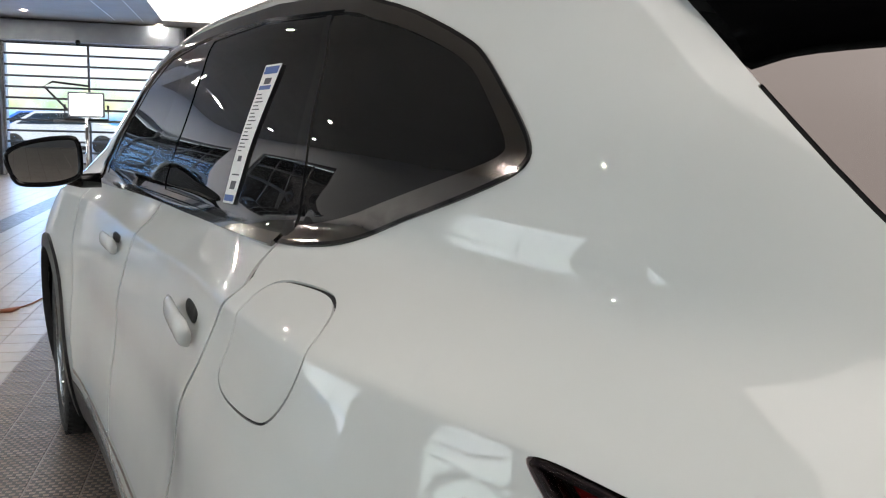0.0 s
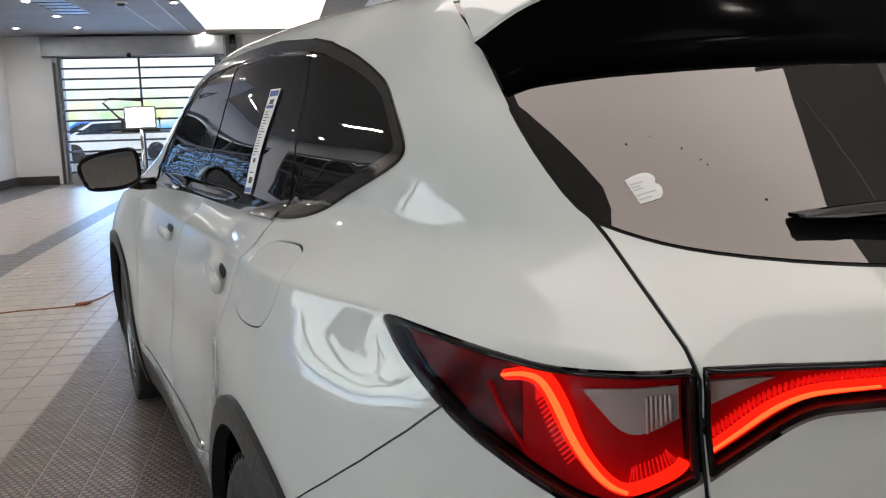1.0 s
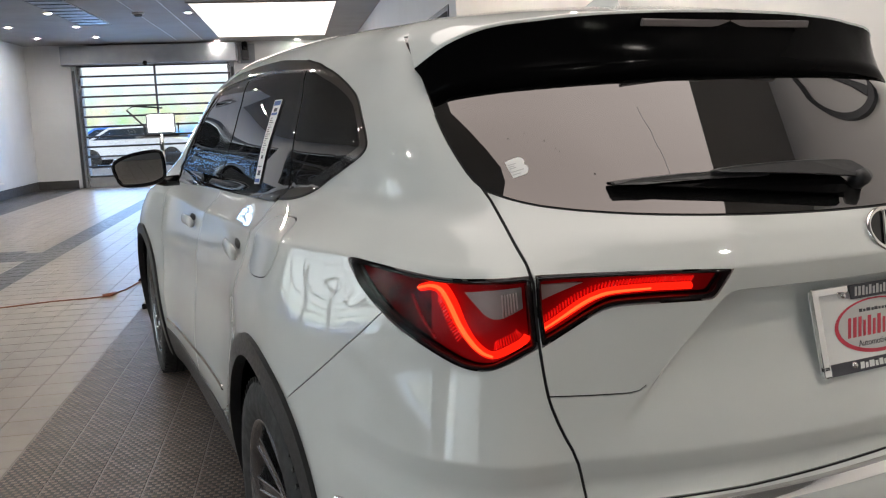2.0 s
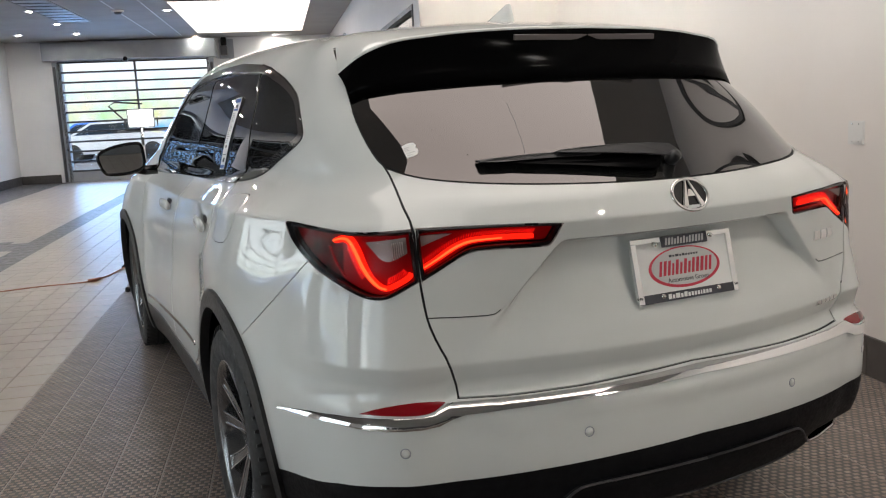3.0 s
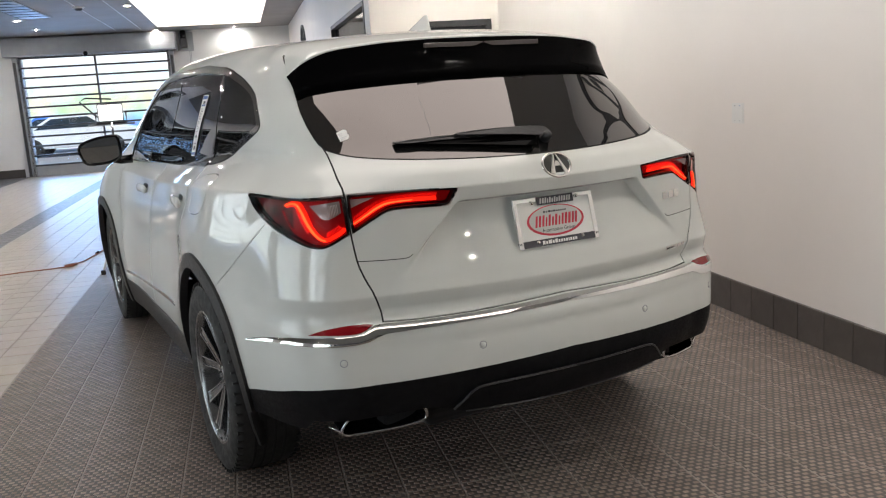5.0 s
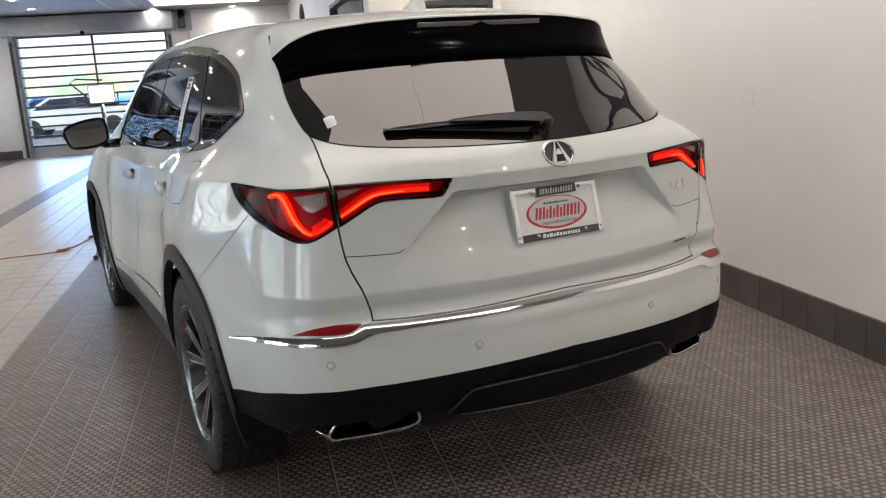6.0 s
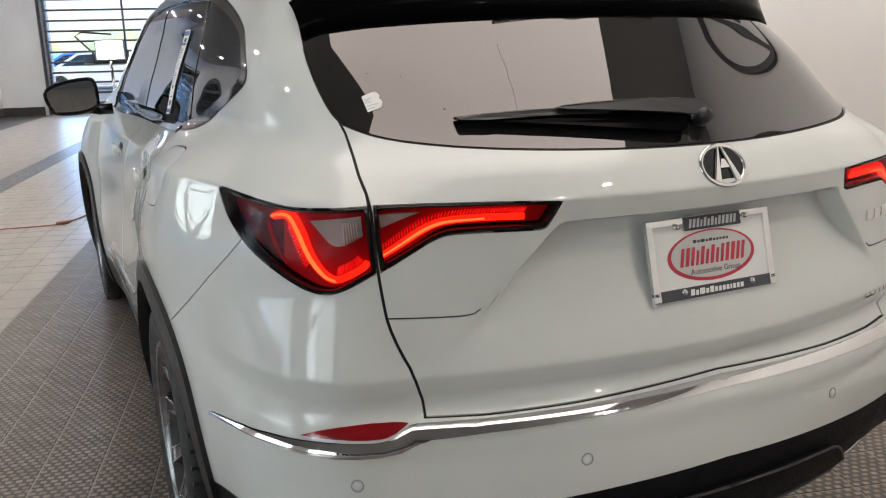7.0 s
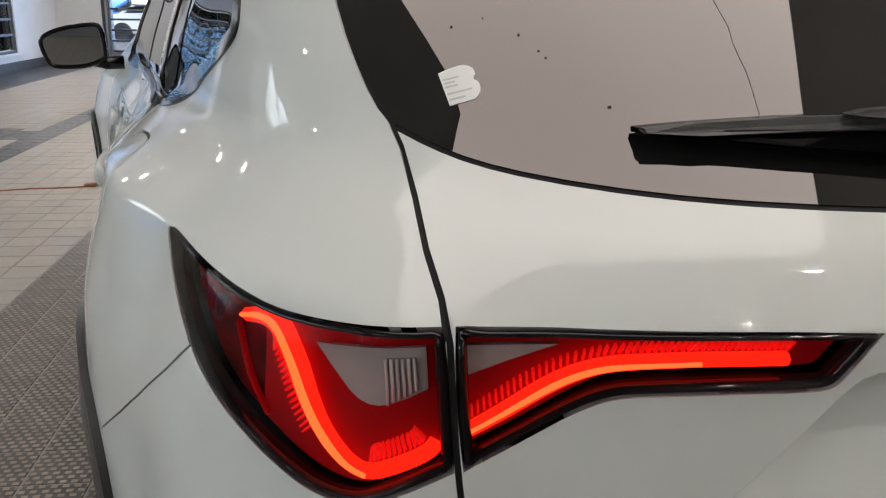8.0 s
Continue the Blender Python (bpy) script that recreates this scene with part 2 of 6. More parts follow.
def lathe(profile, sides=48, m=None):
    """A turned form: profile of (radius, height) about z."""
    bm = bmesh.new()
    rings = [[bm.verts.new((r * math.cos(k * 2 * math.pi / sides), r * math.sin(k * 2 * math.pi / sides), h)) for k in range(sides)] for r, h in profile]
    for a, c in zip(rings, rings[1:]):
        for k in range(sides):
            bm.faces.new((a[k], a[(k + 1) % sides], c[(k + 1) % sides], c[k]))
    bmesh.ops.remove_doubles(bm, verts=bm.verts, dist=1e-5)
    bmesh.ops.recalc_face_normals(bm, faces=bm.faces)
    if m is not None:
        bmesh.ops.transform(bm, matrix=m, verts=bm.verts)
    return bm


def slab(outline, z0, z1, bevel=0.0, m=None):
    """A flat plate with this outline (x, y)."""
    bm = bmesh.new()
    f = bm.faces.new([bm.verts.new((x, y, z0)) for x, y in outline])
    up = bmesh.ops.extrude_face_region(bm, geom=[f])
    bmesh.ops.translate(bm, vec=(0, 0, z1 - z0), verts=[v for v in up["geom"] if isinstance(v, bmesh.types.BMVert)])
    bmesh.ops.recalc_face_normals(bm, faces=bm.faces)
    if bevel:
        bmesh.ops.bevel(bm, geom=[e for e in bm.edges if abs(e.verts[0].co.z - z1) < 1e-6 and abs(e.verts[1].co.z - z1) < 1e-6], offset=bevel, segments=2, affect="EDGES")
    if m is not None:
        bmesh.ops.transform(bm, matrix=m, verts=bm.verts)
    return bm


def thing(name, m, label, category, group=""):
    """An Empty at a thing's base, for its parts."""
    e = new(name)
    e.empty_display_size = 0.1
    e.matrix_world = m
    return tagged(e, label, category, group)


def structure(name, bm, mat, label, m=None, smooth=False):
    return tagged(part(name, bm, mat, None, label, smooth, ROOM if m is None else m), kind="structure")


def room_at(r, f, z=0.0, turn=0.0):
    return ROOM @ pose(r, f, z, 0, 0, turn)


# ---- the room ----
structure("floor", boxes((WALL_L - 0.3, WALL_R + 1.2, WALL_B - 0.3, WALL_F + 0.3, -0.2, 0.002)), GROUT, "pale cement grout bed under the floor tiles")
structure("ceiling", boxes((WALL_L - 0.3, WALL_R + 1.2, WALL_B - 0.3, WALL_F + 0.3, CEILING, CEILING + 0.2)), CEILING_PAINT, "smooth grey painted ceiling")
structure("wall_right", boxes((WALL_R, WALL_R + 0.2, WALL_B - 0.2, 6.2, -0.1, CEILING)), WALL_PAINT, "plain off-white painted wall with a tiled skirting")
structure("wall_back", boxes((WALL_L, WALL_R, WALL_B - 0.2, WALL_B, -0.1, CEILING)), WALL_DARK, "plain charcoal wall closing the service lane")

# cross wall with a framed door, and the side wall beyond it
CROSS, SIDE = 6.2, 0.42
DOOR_A, DOOR_B, DOOR_H = 0.93, 1.70, 2.12
structure("wall_cross", boxes((SIDE, DOOR_A, CROSS, CROSS + 0.15, -0.1, CEILING), (DOOR_B, WALL_R + 0.2, CROSS, CROSS + 0.15, -0.1, CEILING), (DOOR_A, DOOR_B, CROSS, CROSS + 0.15, DOOR_H, CEILING)), WALL_PAINT, "off-white cross wall pierced by a dark-framed door")
WIN_A, WIN_B, WIN_H = 6.55, 9.8, 2.40
structure("wall_side", boxes((SIDE, SIDE + 0.15, CROSS + 0.15, WIN_A, -0.1, CEILING), (SIDE, SIDE + 0.15, WIN_B, WALL_F, -0.1, CEILING), (SIDE, SIDE + 0.15, WIN_A, WIN_B, WIN_H, CEILING)), WALL_PAINT, "off-white side wall with a wide glazed opening")
structure("wall_beyond", boxes((WALL_R + 0.8, WALL_R + 1.0, CROSS, WALL_F, -0.1, CEILING), (SIDE + 0.15, WALL_R + 1.0, WALL_F, WALL_F + 0.2, -0.1, CEILING)), WALL_COOL, "plain grey wall of the office behind the glazing")
structure("baseboard_side", boxes((SIDE - 0.012, SIDE, WIN_B, WALL_F, 0, 0.2)), TILE_BASE, "dark tiled skirting along the side wall")

# front wall with the sectional door
DOOR_L, DOOR_R, DOOR_TOP = -5.86, -2.56, 2.78
structure("wall_front", boxes((WALL_L - 0.2, DOOR_L, WALL_F, WALL_F + 0.25, -0.1, CEILING), (DOOR_R, SIDE + 0.15, WALL_F, WALL_F + 0.25, -0.1, CEILING), (DOOR_L, DOOR_R, WALL_F, WALL_F + 0.25, DOOR_TOP, CEILING)), WALL_COOL, "pale grey front wall around the glazed overhead door")
structure("baseboard_front", boxes((WALL_L, DOOR_L - 0.25, WALL_F - 0.012, WALL_F, 0, 0.2)), TILE_BLACK, "black tiled skirting along the front wall")
# left wall with wide gridded windows; the rearmost bay is unseen, added to let in light
SILL_Z, HEAD_Z = 0.36, 2.78
BAYS = ((13.3, 16.9), (8.3, 11.9), (3.3, 6.9), (-1.7, 1.9), (-6.7, -3.1), (-11.5, -7.9))
PIERS = [(a, b) for a, b in zip([WALL_B] + [b for _, b in BAYS[::-1]], [a for a, _ in BAYS[::-1]] + [WALL_F])]
structure("wall_left", boxes(*[(WALL_L - 0.2, WALL_L, a, b, -0.1, CEILING) for a, b in PIERS],
                             *[(WALL_L - 0.2, WALL_L, a, b, -0.1, SILL_Z) for a, b in BAYS], *[(WALL_L - 0.2, WALL_L, a, b, HEAD_Z, CEILING) for a, b in BAYS]), WALL_COOL, "pale grey left wall with wide gridded windows")
structure("baseboard_left", boxes((WALL_L, WALL_L + 0.012, WALL_B, WALL_F - 0.012, 0, 0.2)), TILE_BLACK, "black tiled skirting along the left wall")


def grid_window(name, width, height, m, label):
    """Panes between dark rails over a pale sill; x across, y outwards."""
    d = tagged(thing(name, m, label, "window"), kind="structure")
    part("frame", boxes((0, 0.05, 0.02, 0.12, 0, height), (width - 0.05, width, 0.02, 0.12, 0, height), (0.05, width - 0.05, 0.02, 0.12, 0, 0.05), (0.05, width - 0.05, 0.02, 0.12, height - 0.05, height)), FRAME_DARK, d)
    part("sill", boxes((-0.04, width + 0.04, -0.06, 0.015, -0.035, 0.0), bevel=0.005), WHITE_PLASTIC, d, "pale window sill")
    rows, bays = 8, round(width / 0.9)
    pitch, wide = (height - 0.1) / rows, (width - 0.1) / bays
    for i in range(1, rows):
        part("rail", boxes((0.05, width - 0.05, 0.04, 0.09, 0.05 + i * pitch - 0.02, 0.05 + i * pitch + 0.02)), FRAME_DARK, d)
    for i in range(1, bays):
        part("mullion", boxes((0.05 + i * wide - 0.02, 0.05 + i * wide + 0.02, 0.038, 0.092, 0.05, height - 0.05)), FRAME_DARK, d)
    for i in range(rows):
        for k in range(bays):
            p = part("pane", boxes((0.07 + k * wide, 0.03 + (k + 1) * wide, 0.062, 0.067, 0.07 + i * pitch, 0.03 + (i + 1) * pitch)), CLEAR, d)
            p.visible_shadow = False
    return d


def overhead_door(name, width, height, m, label):
    """A sectional door of clear panes between thin dark rails; x across, y outwards."""
    d = tagged(thing(name, m, label, "overhead door"), kind="structure")
    part("frame", boxes((-0.06, 0.0, 0.0, 0.10, 0, height), (width, width + 0.06, 0.0, 0.10, 0, height), (-0.06, width + 0.06, 0, 0.1, height, height + 0.05)), FRAME_DARK, d)
    part("bottom_panel", boxes((0, width, 0.03, 0.075, 0.0, 0.26), bevel=0.006), FRAME_GREY, d, "grey metal bottom panel")
    rows = 11
    pitch = (height - 0.26) / rows
    for i in range(rows + 1):
        z = 0.26 + i * pitch
        part("rail", boxes((0, width, 0.02, 0.08, z - 0.022, z + 0.022), bevel=0.004), FRAME_DARK, d)
    part("mullion", boxes((width / 2 - 0.022, width / 2 + 0.022, 0.022, 0.078, 0.26, height)), FRAME_DARK, d)
    for i in range(rows):
        for a in (0, width / 2):
            p = part("pane", boxes((a + 0.02, a + width / 2 - 0.02, 0.047, 0.052, 0.28 + i * pitch, 0.24 + (i + 1) * pitch)), CLEAR, d)
            p.visible_shadow = False
    return d


overhead_door("door_1", DOOR_R - DOOR_L, DOOR_TOP, room_at(DOOR_L, WALL_F), "glazed overhead door with dark rails, closed")
# the last window is an unseen extra that carries a fill lamp
for name, (a, b) in zip(("window_2", "window_3", "window_4", "window_5", "window_6", "window_7"), BAYS):
    grid_window(name, b - a, HEAD_Z - SILL_Z, room_at(WALL_L, a, SILL_Z, 90), "wide window of clear panes between dark bars")

# the sky's light in the openings, and fill lamps in the two rearmost bays
DAYLIGHT = [("front_door_daylight", room_at((DOOR_L + DOOR_R) / 2, WALL_F + 0.12, DOOR_TOP / 2) @ pose(0, 0, 0, -90), DOOR_R - DOOR_L, DOOR_POWER, (0.27, 0.52, 1.0))]
DAYLIGHT += [("window_daylight", room_at(WALL_L - 0.13, (a + b) / 2, (SILL_Z + HEAD_Z) / 2, 90) @ pose(0, 0, 0, -90), b - a, WINDOW_POWER * (b - a), (0.85, 0.94, 1.0)) for a, b in BAYS[:2]]
# stronger fill, added to brighten the car's rear left corner
DAYLIGHT += [("rear_window_daylight", room_at(WALL_L - 0.13, (a + b) / 2, (SILL_Z + HEAD_Z) / 2, 90) @ pose(0, 0, 0, -90), b - a, REAR_FILL_POWER * (b - a), (0.9, 0.96, 1.0)) for a, b in BAYS[4:]]
for name, m, w, power, tint in DAYLIGHT:
    sky = bpy.data.lights.new(name, "AREA")
    sky.shape, sky.size, sky.size_y, sky.energy, sky.color = "RECTANGLE", w - 0.1, DOOR_TOP - 0.4, power, tint
    new(name, sky).matrix_world = m

# shutter box, guides and drive over the front door
hood_box = thing("shutter_box", room_at(DOOR_L - 0.3, WALL_F - 0.34, DOOR_TOP + 0.02), "grey steel box above the overhead door", "shutter box")
part("case", boxes((0, DOOR_R - DOOR_L + 0.55, 0, 0.34, 0, CEILING - DOOR_TOP - 0.06), bevel=0.01), FRAME_GREY, hood_box)
part("end_plate", boxes((DOOR_R - DOOR_L + 0.555, DOOR_R - DOOR_L + 0.59, 0.02, 0.34, -0.04, CEILING - DOOR_TOP - 0.1), bevel=0.004), FRAME_GREY, hood_box)
for r, n in ((DOOR_L - 0.16, "guide_rail"), (DOOR_R + 0.07, "guide_rail")):
    g = thing("guide_rail", room_at(r, WALL_F - 0.09), "grey steel upright beside the overhead door", "door guide", "door guides")
    part("channel", boxes((0, 0.1, 0.0, 0.09, 0, DOOR_TOP + 0.0), bevel=0.006), FRAME_GREY, g)
    part("lip", boxes((0.02, 0.08, -0.02, 0.0, 0.02, DOOR_TOP - 0.1), bevel=0.004), FRAME_DARK, g)
motor = thing("door_drive", room_at(DOOR_R + 0.36, WALL_F - 0.3, 2.7), "dark electric door drive with chain on the wall", "door drive")
part("gearbox", boxes((0, 0.16, 0.02, 0.3, 0.12, 0.34), bevel=0.02), FRAME_DARK, motor)
part("motor_case", lathe([(0, 0), (0.065, 0), (0.07, 0.02), (0.07, 0.18), (0.05, 0.2), (0, 0.2)], 20, pose(0.08, 0.16, 0.34)), GLOSS_BLACK, motor, smooth=True)
part("chain", tube([(0.2, 0.1, 0.3), (0.2, 0.1, -1.1), (0.215, 0.1, -1.25), (0.23, 0.1, -1.1), (0.23, 0.1, 0.3)], 0.008, 6), FRAME_GREY, motor)
part("bracket", boxes((-0.04, 0.3, 0.26, 0.3, 0.05, 0.5), bevel=0.005), FRAME_GREY, motor)
hook = thing("door_sensor", room_at(DOOR_L + (DOOR_R - DOOR_L) * 0.46, WALL_F - 0.37, DOOR_TOP + 0.02), "small round black sensor on the shutter box", "sensor")
part("ball", lathe([(0, -0.055), (0.035, -0.045), (0.055, 0), (0.035, 0.045), (0, 0.055)], 16), GLOSS_BLACK, hook, smooth=True)
part("stem", boxes((-0.012, 0.012, 0.03, 0.1, -0.01, 0.02)), FRAME_DARK, hook)

# outside: pavement, blurred cars and trees far behind the doors
OUT = bpy.data.materials.new("bright_outdoors")
OUT.use_nodes = True
_t = OUT.node_tree
_t.nodes.remove(_t.nodes["Principled BSDF"])
_tc, _xyz, _e = _t.nodes.new("ShaderNodeTexCoord"), _t.nodes.new("ShaderNodeSeparateXYZ"), _t.nodes.new("ShaderNodeEmission")
_t.links.new(_tc.outputs["Object"], _xyz.inputs[0])
_ramp = _t.nodes.new("ShaderNodeValToRGB")
_span = _t.nodes.new("ShaderNodeMapRange")
_span.inputs["From Min"].default_value, _span.inputs["From Max"].default_value = -1.0, 6.0
_t.links.new(_xyz.outputs[2], _span.inputs["Value"])
_t.links.new(_span.outputs["Result"], _ramp.inputs["Fac"])
_els = _ramp.color_ramp.elements
_els[0].position, _els[0].color = 0.0, (0.75, 0.78, 0.85, 1)
_els[1].position, _els[1].color = 1.0, (0.85, 0.92, 1.0, 1)
for _p, _c in ((0.14, (0.85, 0.88, 0.95)), (0.22, (0.32, 0.52, 1.0)), (0.29, (0.55, 0.72, 1.0)), (0.36, (0.72, 0.8, 0.66)), (0.52, (0.82, 0.88, 0.82)), (0.7, (0.92, 0.96, 1.0))):
    _n = _els.new(_p)
    _n.color = (*_c, 1)
_blot = _t.nodes.new("ShaderNodeTexNoise")
_blot.inputs["Scale"].default_value, _blot.inputs["Detail"].default_value = 1.3, 3.0
_t.links.new(_tc.outputs["Object"], _blot.inputs["Vector"])
_mix = _t.nodes.new("ShaderNodeMixRGB")
_mix.blend_type = "OVERLAY"
_mix.inputs["Fac"].default_value = 0.75
_t.links.new(_ramp.outputs[0], _mix.inputs["Color1"])
_t.links.new(_blot.outputs["Color"], _mix.inputs["Color2"])
_hue = _t.nodes.new("ShaderNodeHueSaturation")
_hue.inputs["Saturation"].default_value = 1.7
_t.links.new(_mix.outputs[0], _hue.inputs["Color"])
_t.links.new(_hue.outputs[0], _e.inputs["Color"])
_e.inputs["Strength"].default_value = OUTSIDE_POWER * 1.35
_t.links.new(_e.outputs[0], _t.nodes["Material Output"].inputs["Surface"])
OUT_STREET = OUT.copy()
OUT_STREET.name = "bright_street"
OUT_STREET.node_tree.nodes[_e.name].inputs["Strength"].default_value = OUTSIDE_POWER * 4.5
for _el in OUT_STREET.node_tree.nodes[_ramp.name].color_ramp.elements:
    _el.color = tuple(0.3 * c + 0.7 * w for c, w in zip(_el.color, (0.9, 0.93, 0.95, 1.0)))
structure("backdrop_front", boxes((-22, 14, 38, 38.1, -1, 9)), OUT, "bright blurred daylight view of a car park and trees")
structure("backdrop_left", boxes((-24.1, -24, -14, 34, -1, 9)), OUT_STREET, "bright blurred daylight view of a street")
ASPHALT = varied(material("asphalt", (0.3, 0.3, 0.31), 0.8), ((0.16, 0.17, 0.2), (0.22, 0.23, 0.26)), 2, 6, (0.7, 0.9), 0.3, 120)
structure("ground", boxes((-24, WALL_L - 0.3, -14, 38, -0.25, -0.06), (WALL_L - 0.3, 14, WALL_F + 0.3, 38, -0.25, -0.06)), ASPHALT, "pale concrete forecourt outside the doors")

BLUE_PAINT = material("blue_car_paint", (0.06, 0.22, 0.75), 0.3, 0.0, 1.0)
SILVER_PAINT = material("silver_car_paint", (0.75, 0.77, 0.8), 0.3, 0.1, 1.0)
FAR_GLASS = material("far_car_glass", (0.03, 0.04, 0.05), 0.05)


def parked_car(name, paint, m, label):
    """A car seen far off through the door: x along it."""
    c = thing(name, m, label, "car", "cars parked outside")
    prof = [(-2.25, 0.3), (-2.3, 0.6), (-2.15, 0.88), (-1.5, 0.98), (-0.75, 1.42), (0.65, 1.46), (1.35, 1.02), (2.15, 0.86), (2.3, 0.6), (2.25, 0.3)]
    part("body", slab(prof, -0.85, 0.85, 0.06, pose(0, 0, 0, 90)), paint, c)
    part("side_window", slab([(-1.3, 0.99), (-0.68, 1.36), (0.55, 1.39), (1.1, 1.02)], 0.85, 0.862, 0, pose(0, 0, 0, 90)), FAR_GLASS, c)
    for x in (-1.4, 1.4):
        for y in (-0.78, 0.78):
            part("wheel", lathe([(0, -0.1), (0.2, -0.1), (0.33, -0.09), (0.34, 0), (0.33, 0.09), (0.2, 0.1), (0, 0.1)], 24, pose(x, y, 0.34, 90)), RUBBER, c, smooth=True)
    return c


parked_car("parked_car", BLUE_PAINT, room_at(-8.2, 35.0, -0.06), "bright blue car parked on the forecourt outside")
parked_car("parked_car", BLUE_PAINT, room_at(-2.6, 34.0, -0.06, 8), "bright blue car parked beyond the overhead door")
parked_car("parked_car", SILVER_PAINT, room_at(-6.9, 31.4, -0.06, -3), "silver car parked in front of blue ones outside")
parked_car("parked_car", SILVER_PAINT, room_at(-1.9, 31.0, -0.06, 4), "silver car parked on the forecourt beyond the door")
parked_car("parked_car", BLUE_PAINT, room_at(-14.0, 11.2, -0.06, 90), "blue car parked outside the side windows")


# ---- ceiling fittings ----
def light_panel(r0, r1, f0, f1, label):
    p = thing("light_panel", room_at((r0 + r1) / 2, (f0 + f1) / 2, CEILING), label, "ceiling light", "large ceiling light panels")
    w, d = (r1 - r0) / 2, (f1 - f0) / 2
    part("diffuser", boxes((-w, w, -d, d, -0.016, -0.008)), PANEL_LIGHT, p, "glowing warm white diffuser")
    part("trim", boxes((-w - 0.04, -w, -d - 0.04, d + 0.04, -0.02, 0), (w, w + 0.04, -d - 0.04, d + 0.04, -0.02, 0), (-w, w, -d - 0.04, -d, -0.02, 0), (-w, w, d, d + 0.04, -0.02, 0)), CEILING_PAINT, p)
    return p


light_panel(-1.56, 1.02, -0.7, 3.2, "wide glowing ceiling panel above the parked car")
light_panel(-2.58, -0.3, 12.55, 18.0, "wide glowing ceiling panel near the overhead door")


def downlight(r, f):
    d = thing("downlight", room_at(r, f, CEILING), "small round recessed ceiling downlight, lit", "downlight", "recessed downlights")
    part("trim", lathe([(0.052, -0.001), (0.056, -0.008), (0.088, -0.006), (0.09, 0.0)], 20), WHITE_PLASTIC, d, smooth=True)
    part("lamp", lathe([(0, -0.002), (0.052, -0.002), (0.052, 0.0), (0, 0.0)], 20), DOWNLIGHT, d)
    return d


first = downlight(-6.1, 15.5)
for r, f in ((-6.2, 17.6), (-4.95, 15.6), (-5.05, 17.6), (-4.9, 13.6), (-4.85, 11.7), (-2.72, 13.8), (-2.72, 19.0), (-0.9, 19.1), (-6.1, 13.2), (-6.1, 11.0),
             # at 1.28, those from -1.4 forward are added to brighten right wall and floor
             *[(-3.2, f) for f in (9.3, 6.2)], *[(-4.9, f) for f in (7.0, 2.4, -2.2)], *[(-6.2, 9.0 - 4.5 * k) for k in range(3)], *[(1.28, f) for f in (-5.9, -2.9, -1.4, 3.4, 4.4, 5.4)]):
    copy_thing(first, room_at(r, f, CEILING))
vent = thing("ceiling_vent", room_at(-4.55, 13.3, CEILING), "long dark slotted air grille in the ceiling", "air vent")
part("frame", boxes((-0.29, -0.26, -2.0, 2.0, -0.014, 0), (0.26, 0.29, -2.0, 2.0, -0.014, 0), (-0.26, 0.26, -2.0, -1.97, -0.014, 0), (-0.26, 0.26, 1.97, 2.0, -0.014, 0)), CEILING_PAINT, vent)
part("backing", boxes((-0.26, 0.26, -1.97, 1.97, -0.004, 0)), FRAME_GREY, vent)
for i in range(10):
    y = -1.97 + 0.394 * (i + 1)
    if i < 9:
        part("slat", boxes((-0.26, 0.26, y - 0.025, y + 0.025, -0.013, -0.004)), FRAME_DARK, vent)
alarm = thing("smoke_detector", room_at(-3.52, 13.7, CEILING), "dark round detector on the ceiling", "smoke detector")
part("base", lathe([(0, 0), (0.1, 0), (0.1, -0.02), (0.075, -0.03), (0, -0.03)], 24), WHITE_PLASTIC, alarm, smooth=True)
part("cap", lathe([(0, -0.07), (0.05, -0.065), (0.07, -0.03), (0, -0.03)], 24), FRAME_DARK, alarm, smooth=True)
for r, n in ((-3.55, 9.0), (-3.0, 9.0)):
    structure("trim_ceiling", boxes((r - 0.006, r + 0.006, n, 18.6, CEILING - 0.004, CEILING)), WALL_COOL, "thin pale joint strip in the ceiling")

# glazed office door and window, wall emblem and switch
office_door = tagged(thing("door_3", room_at(DOOR_A, CROSS), "glazed door in a dark metal frame, closed", "door"), kind="structure")
w = DOOR_B - DOOR_A
part("frame", boxes((0, 0.06, -0.02, 0.12, 0, DOOR_H), (w - 0.06, w, -0.02, 0.12, 0, DOOR_H), (0.06, w - 0.06, -0.02, 0.12, DOOR_H - 0.06, DOOR_H)), FRAME_DARK, office_door)
part("leaf", boxes((0.06, 0.15, 0.02, 0.065, 0.01, DOOR_H - 0.06), (w - 0.15, w - 0.06, 0.02, 0.065, 0.01, DOOR_H - 0.06), (0.15, w - 0.15, 0.02, 0.065, DOOR_H - 0.16, DOOR_H - 0.06), (0.15, w - 0.15, 0.02, 0.065, 0.01, 0.25)), FRAME_DARK, office_door)
part("pane", boxes((0.15, w - 0.15, 0.04, 0.046, 0.25, DOOR_H - 0.16)), CLEAR, office_door)
part("door_handle", tube([(w - 0.12, 0.02, 0.95), (w - 0.12, -0.04, 0.95), (w - 0.12, -0.04, 1.25), (w - 0.12, 0.02, 1.25)], 0.012, 8), CHROME, office_door, smooth=True)
window = tagged(thing("window_1", room_at(SIDE, WIN_A, 0), "wide office window in slim dark frames", "window"), kind="structure")
L = WIN_B - WIN_A
part("frame", boxes((-0.01, 0.12, 0, 0.05, 0, WIN_H), (-0.01, 0.12, L - 0.05, L, 0, WIN_H), (-0.01, 0.12, 0.05, L - 0.05, WIN_H - 0.05, WIN_H), (-0.01, 0.12, 0.05, L - 0.05, 0, 0.1)), FRAME_DARK, window)
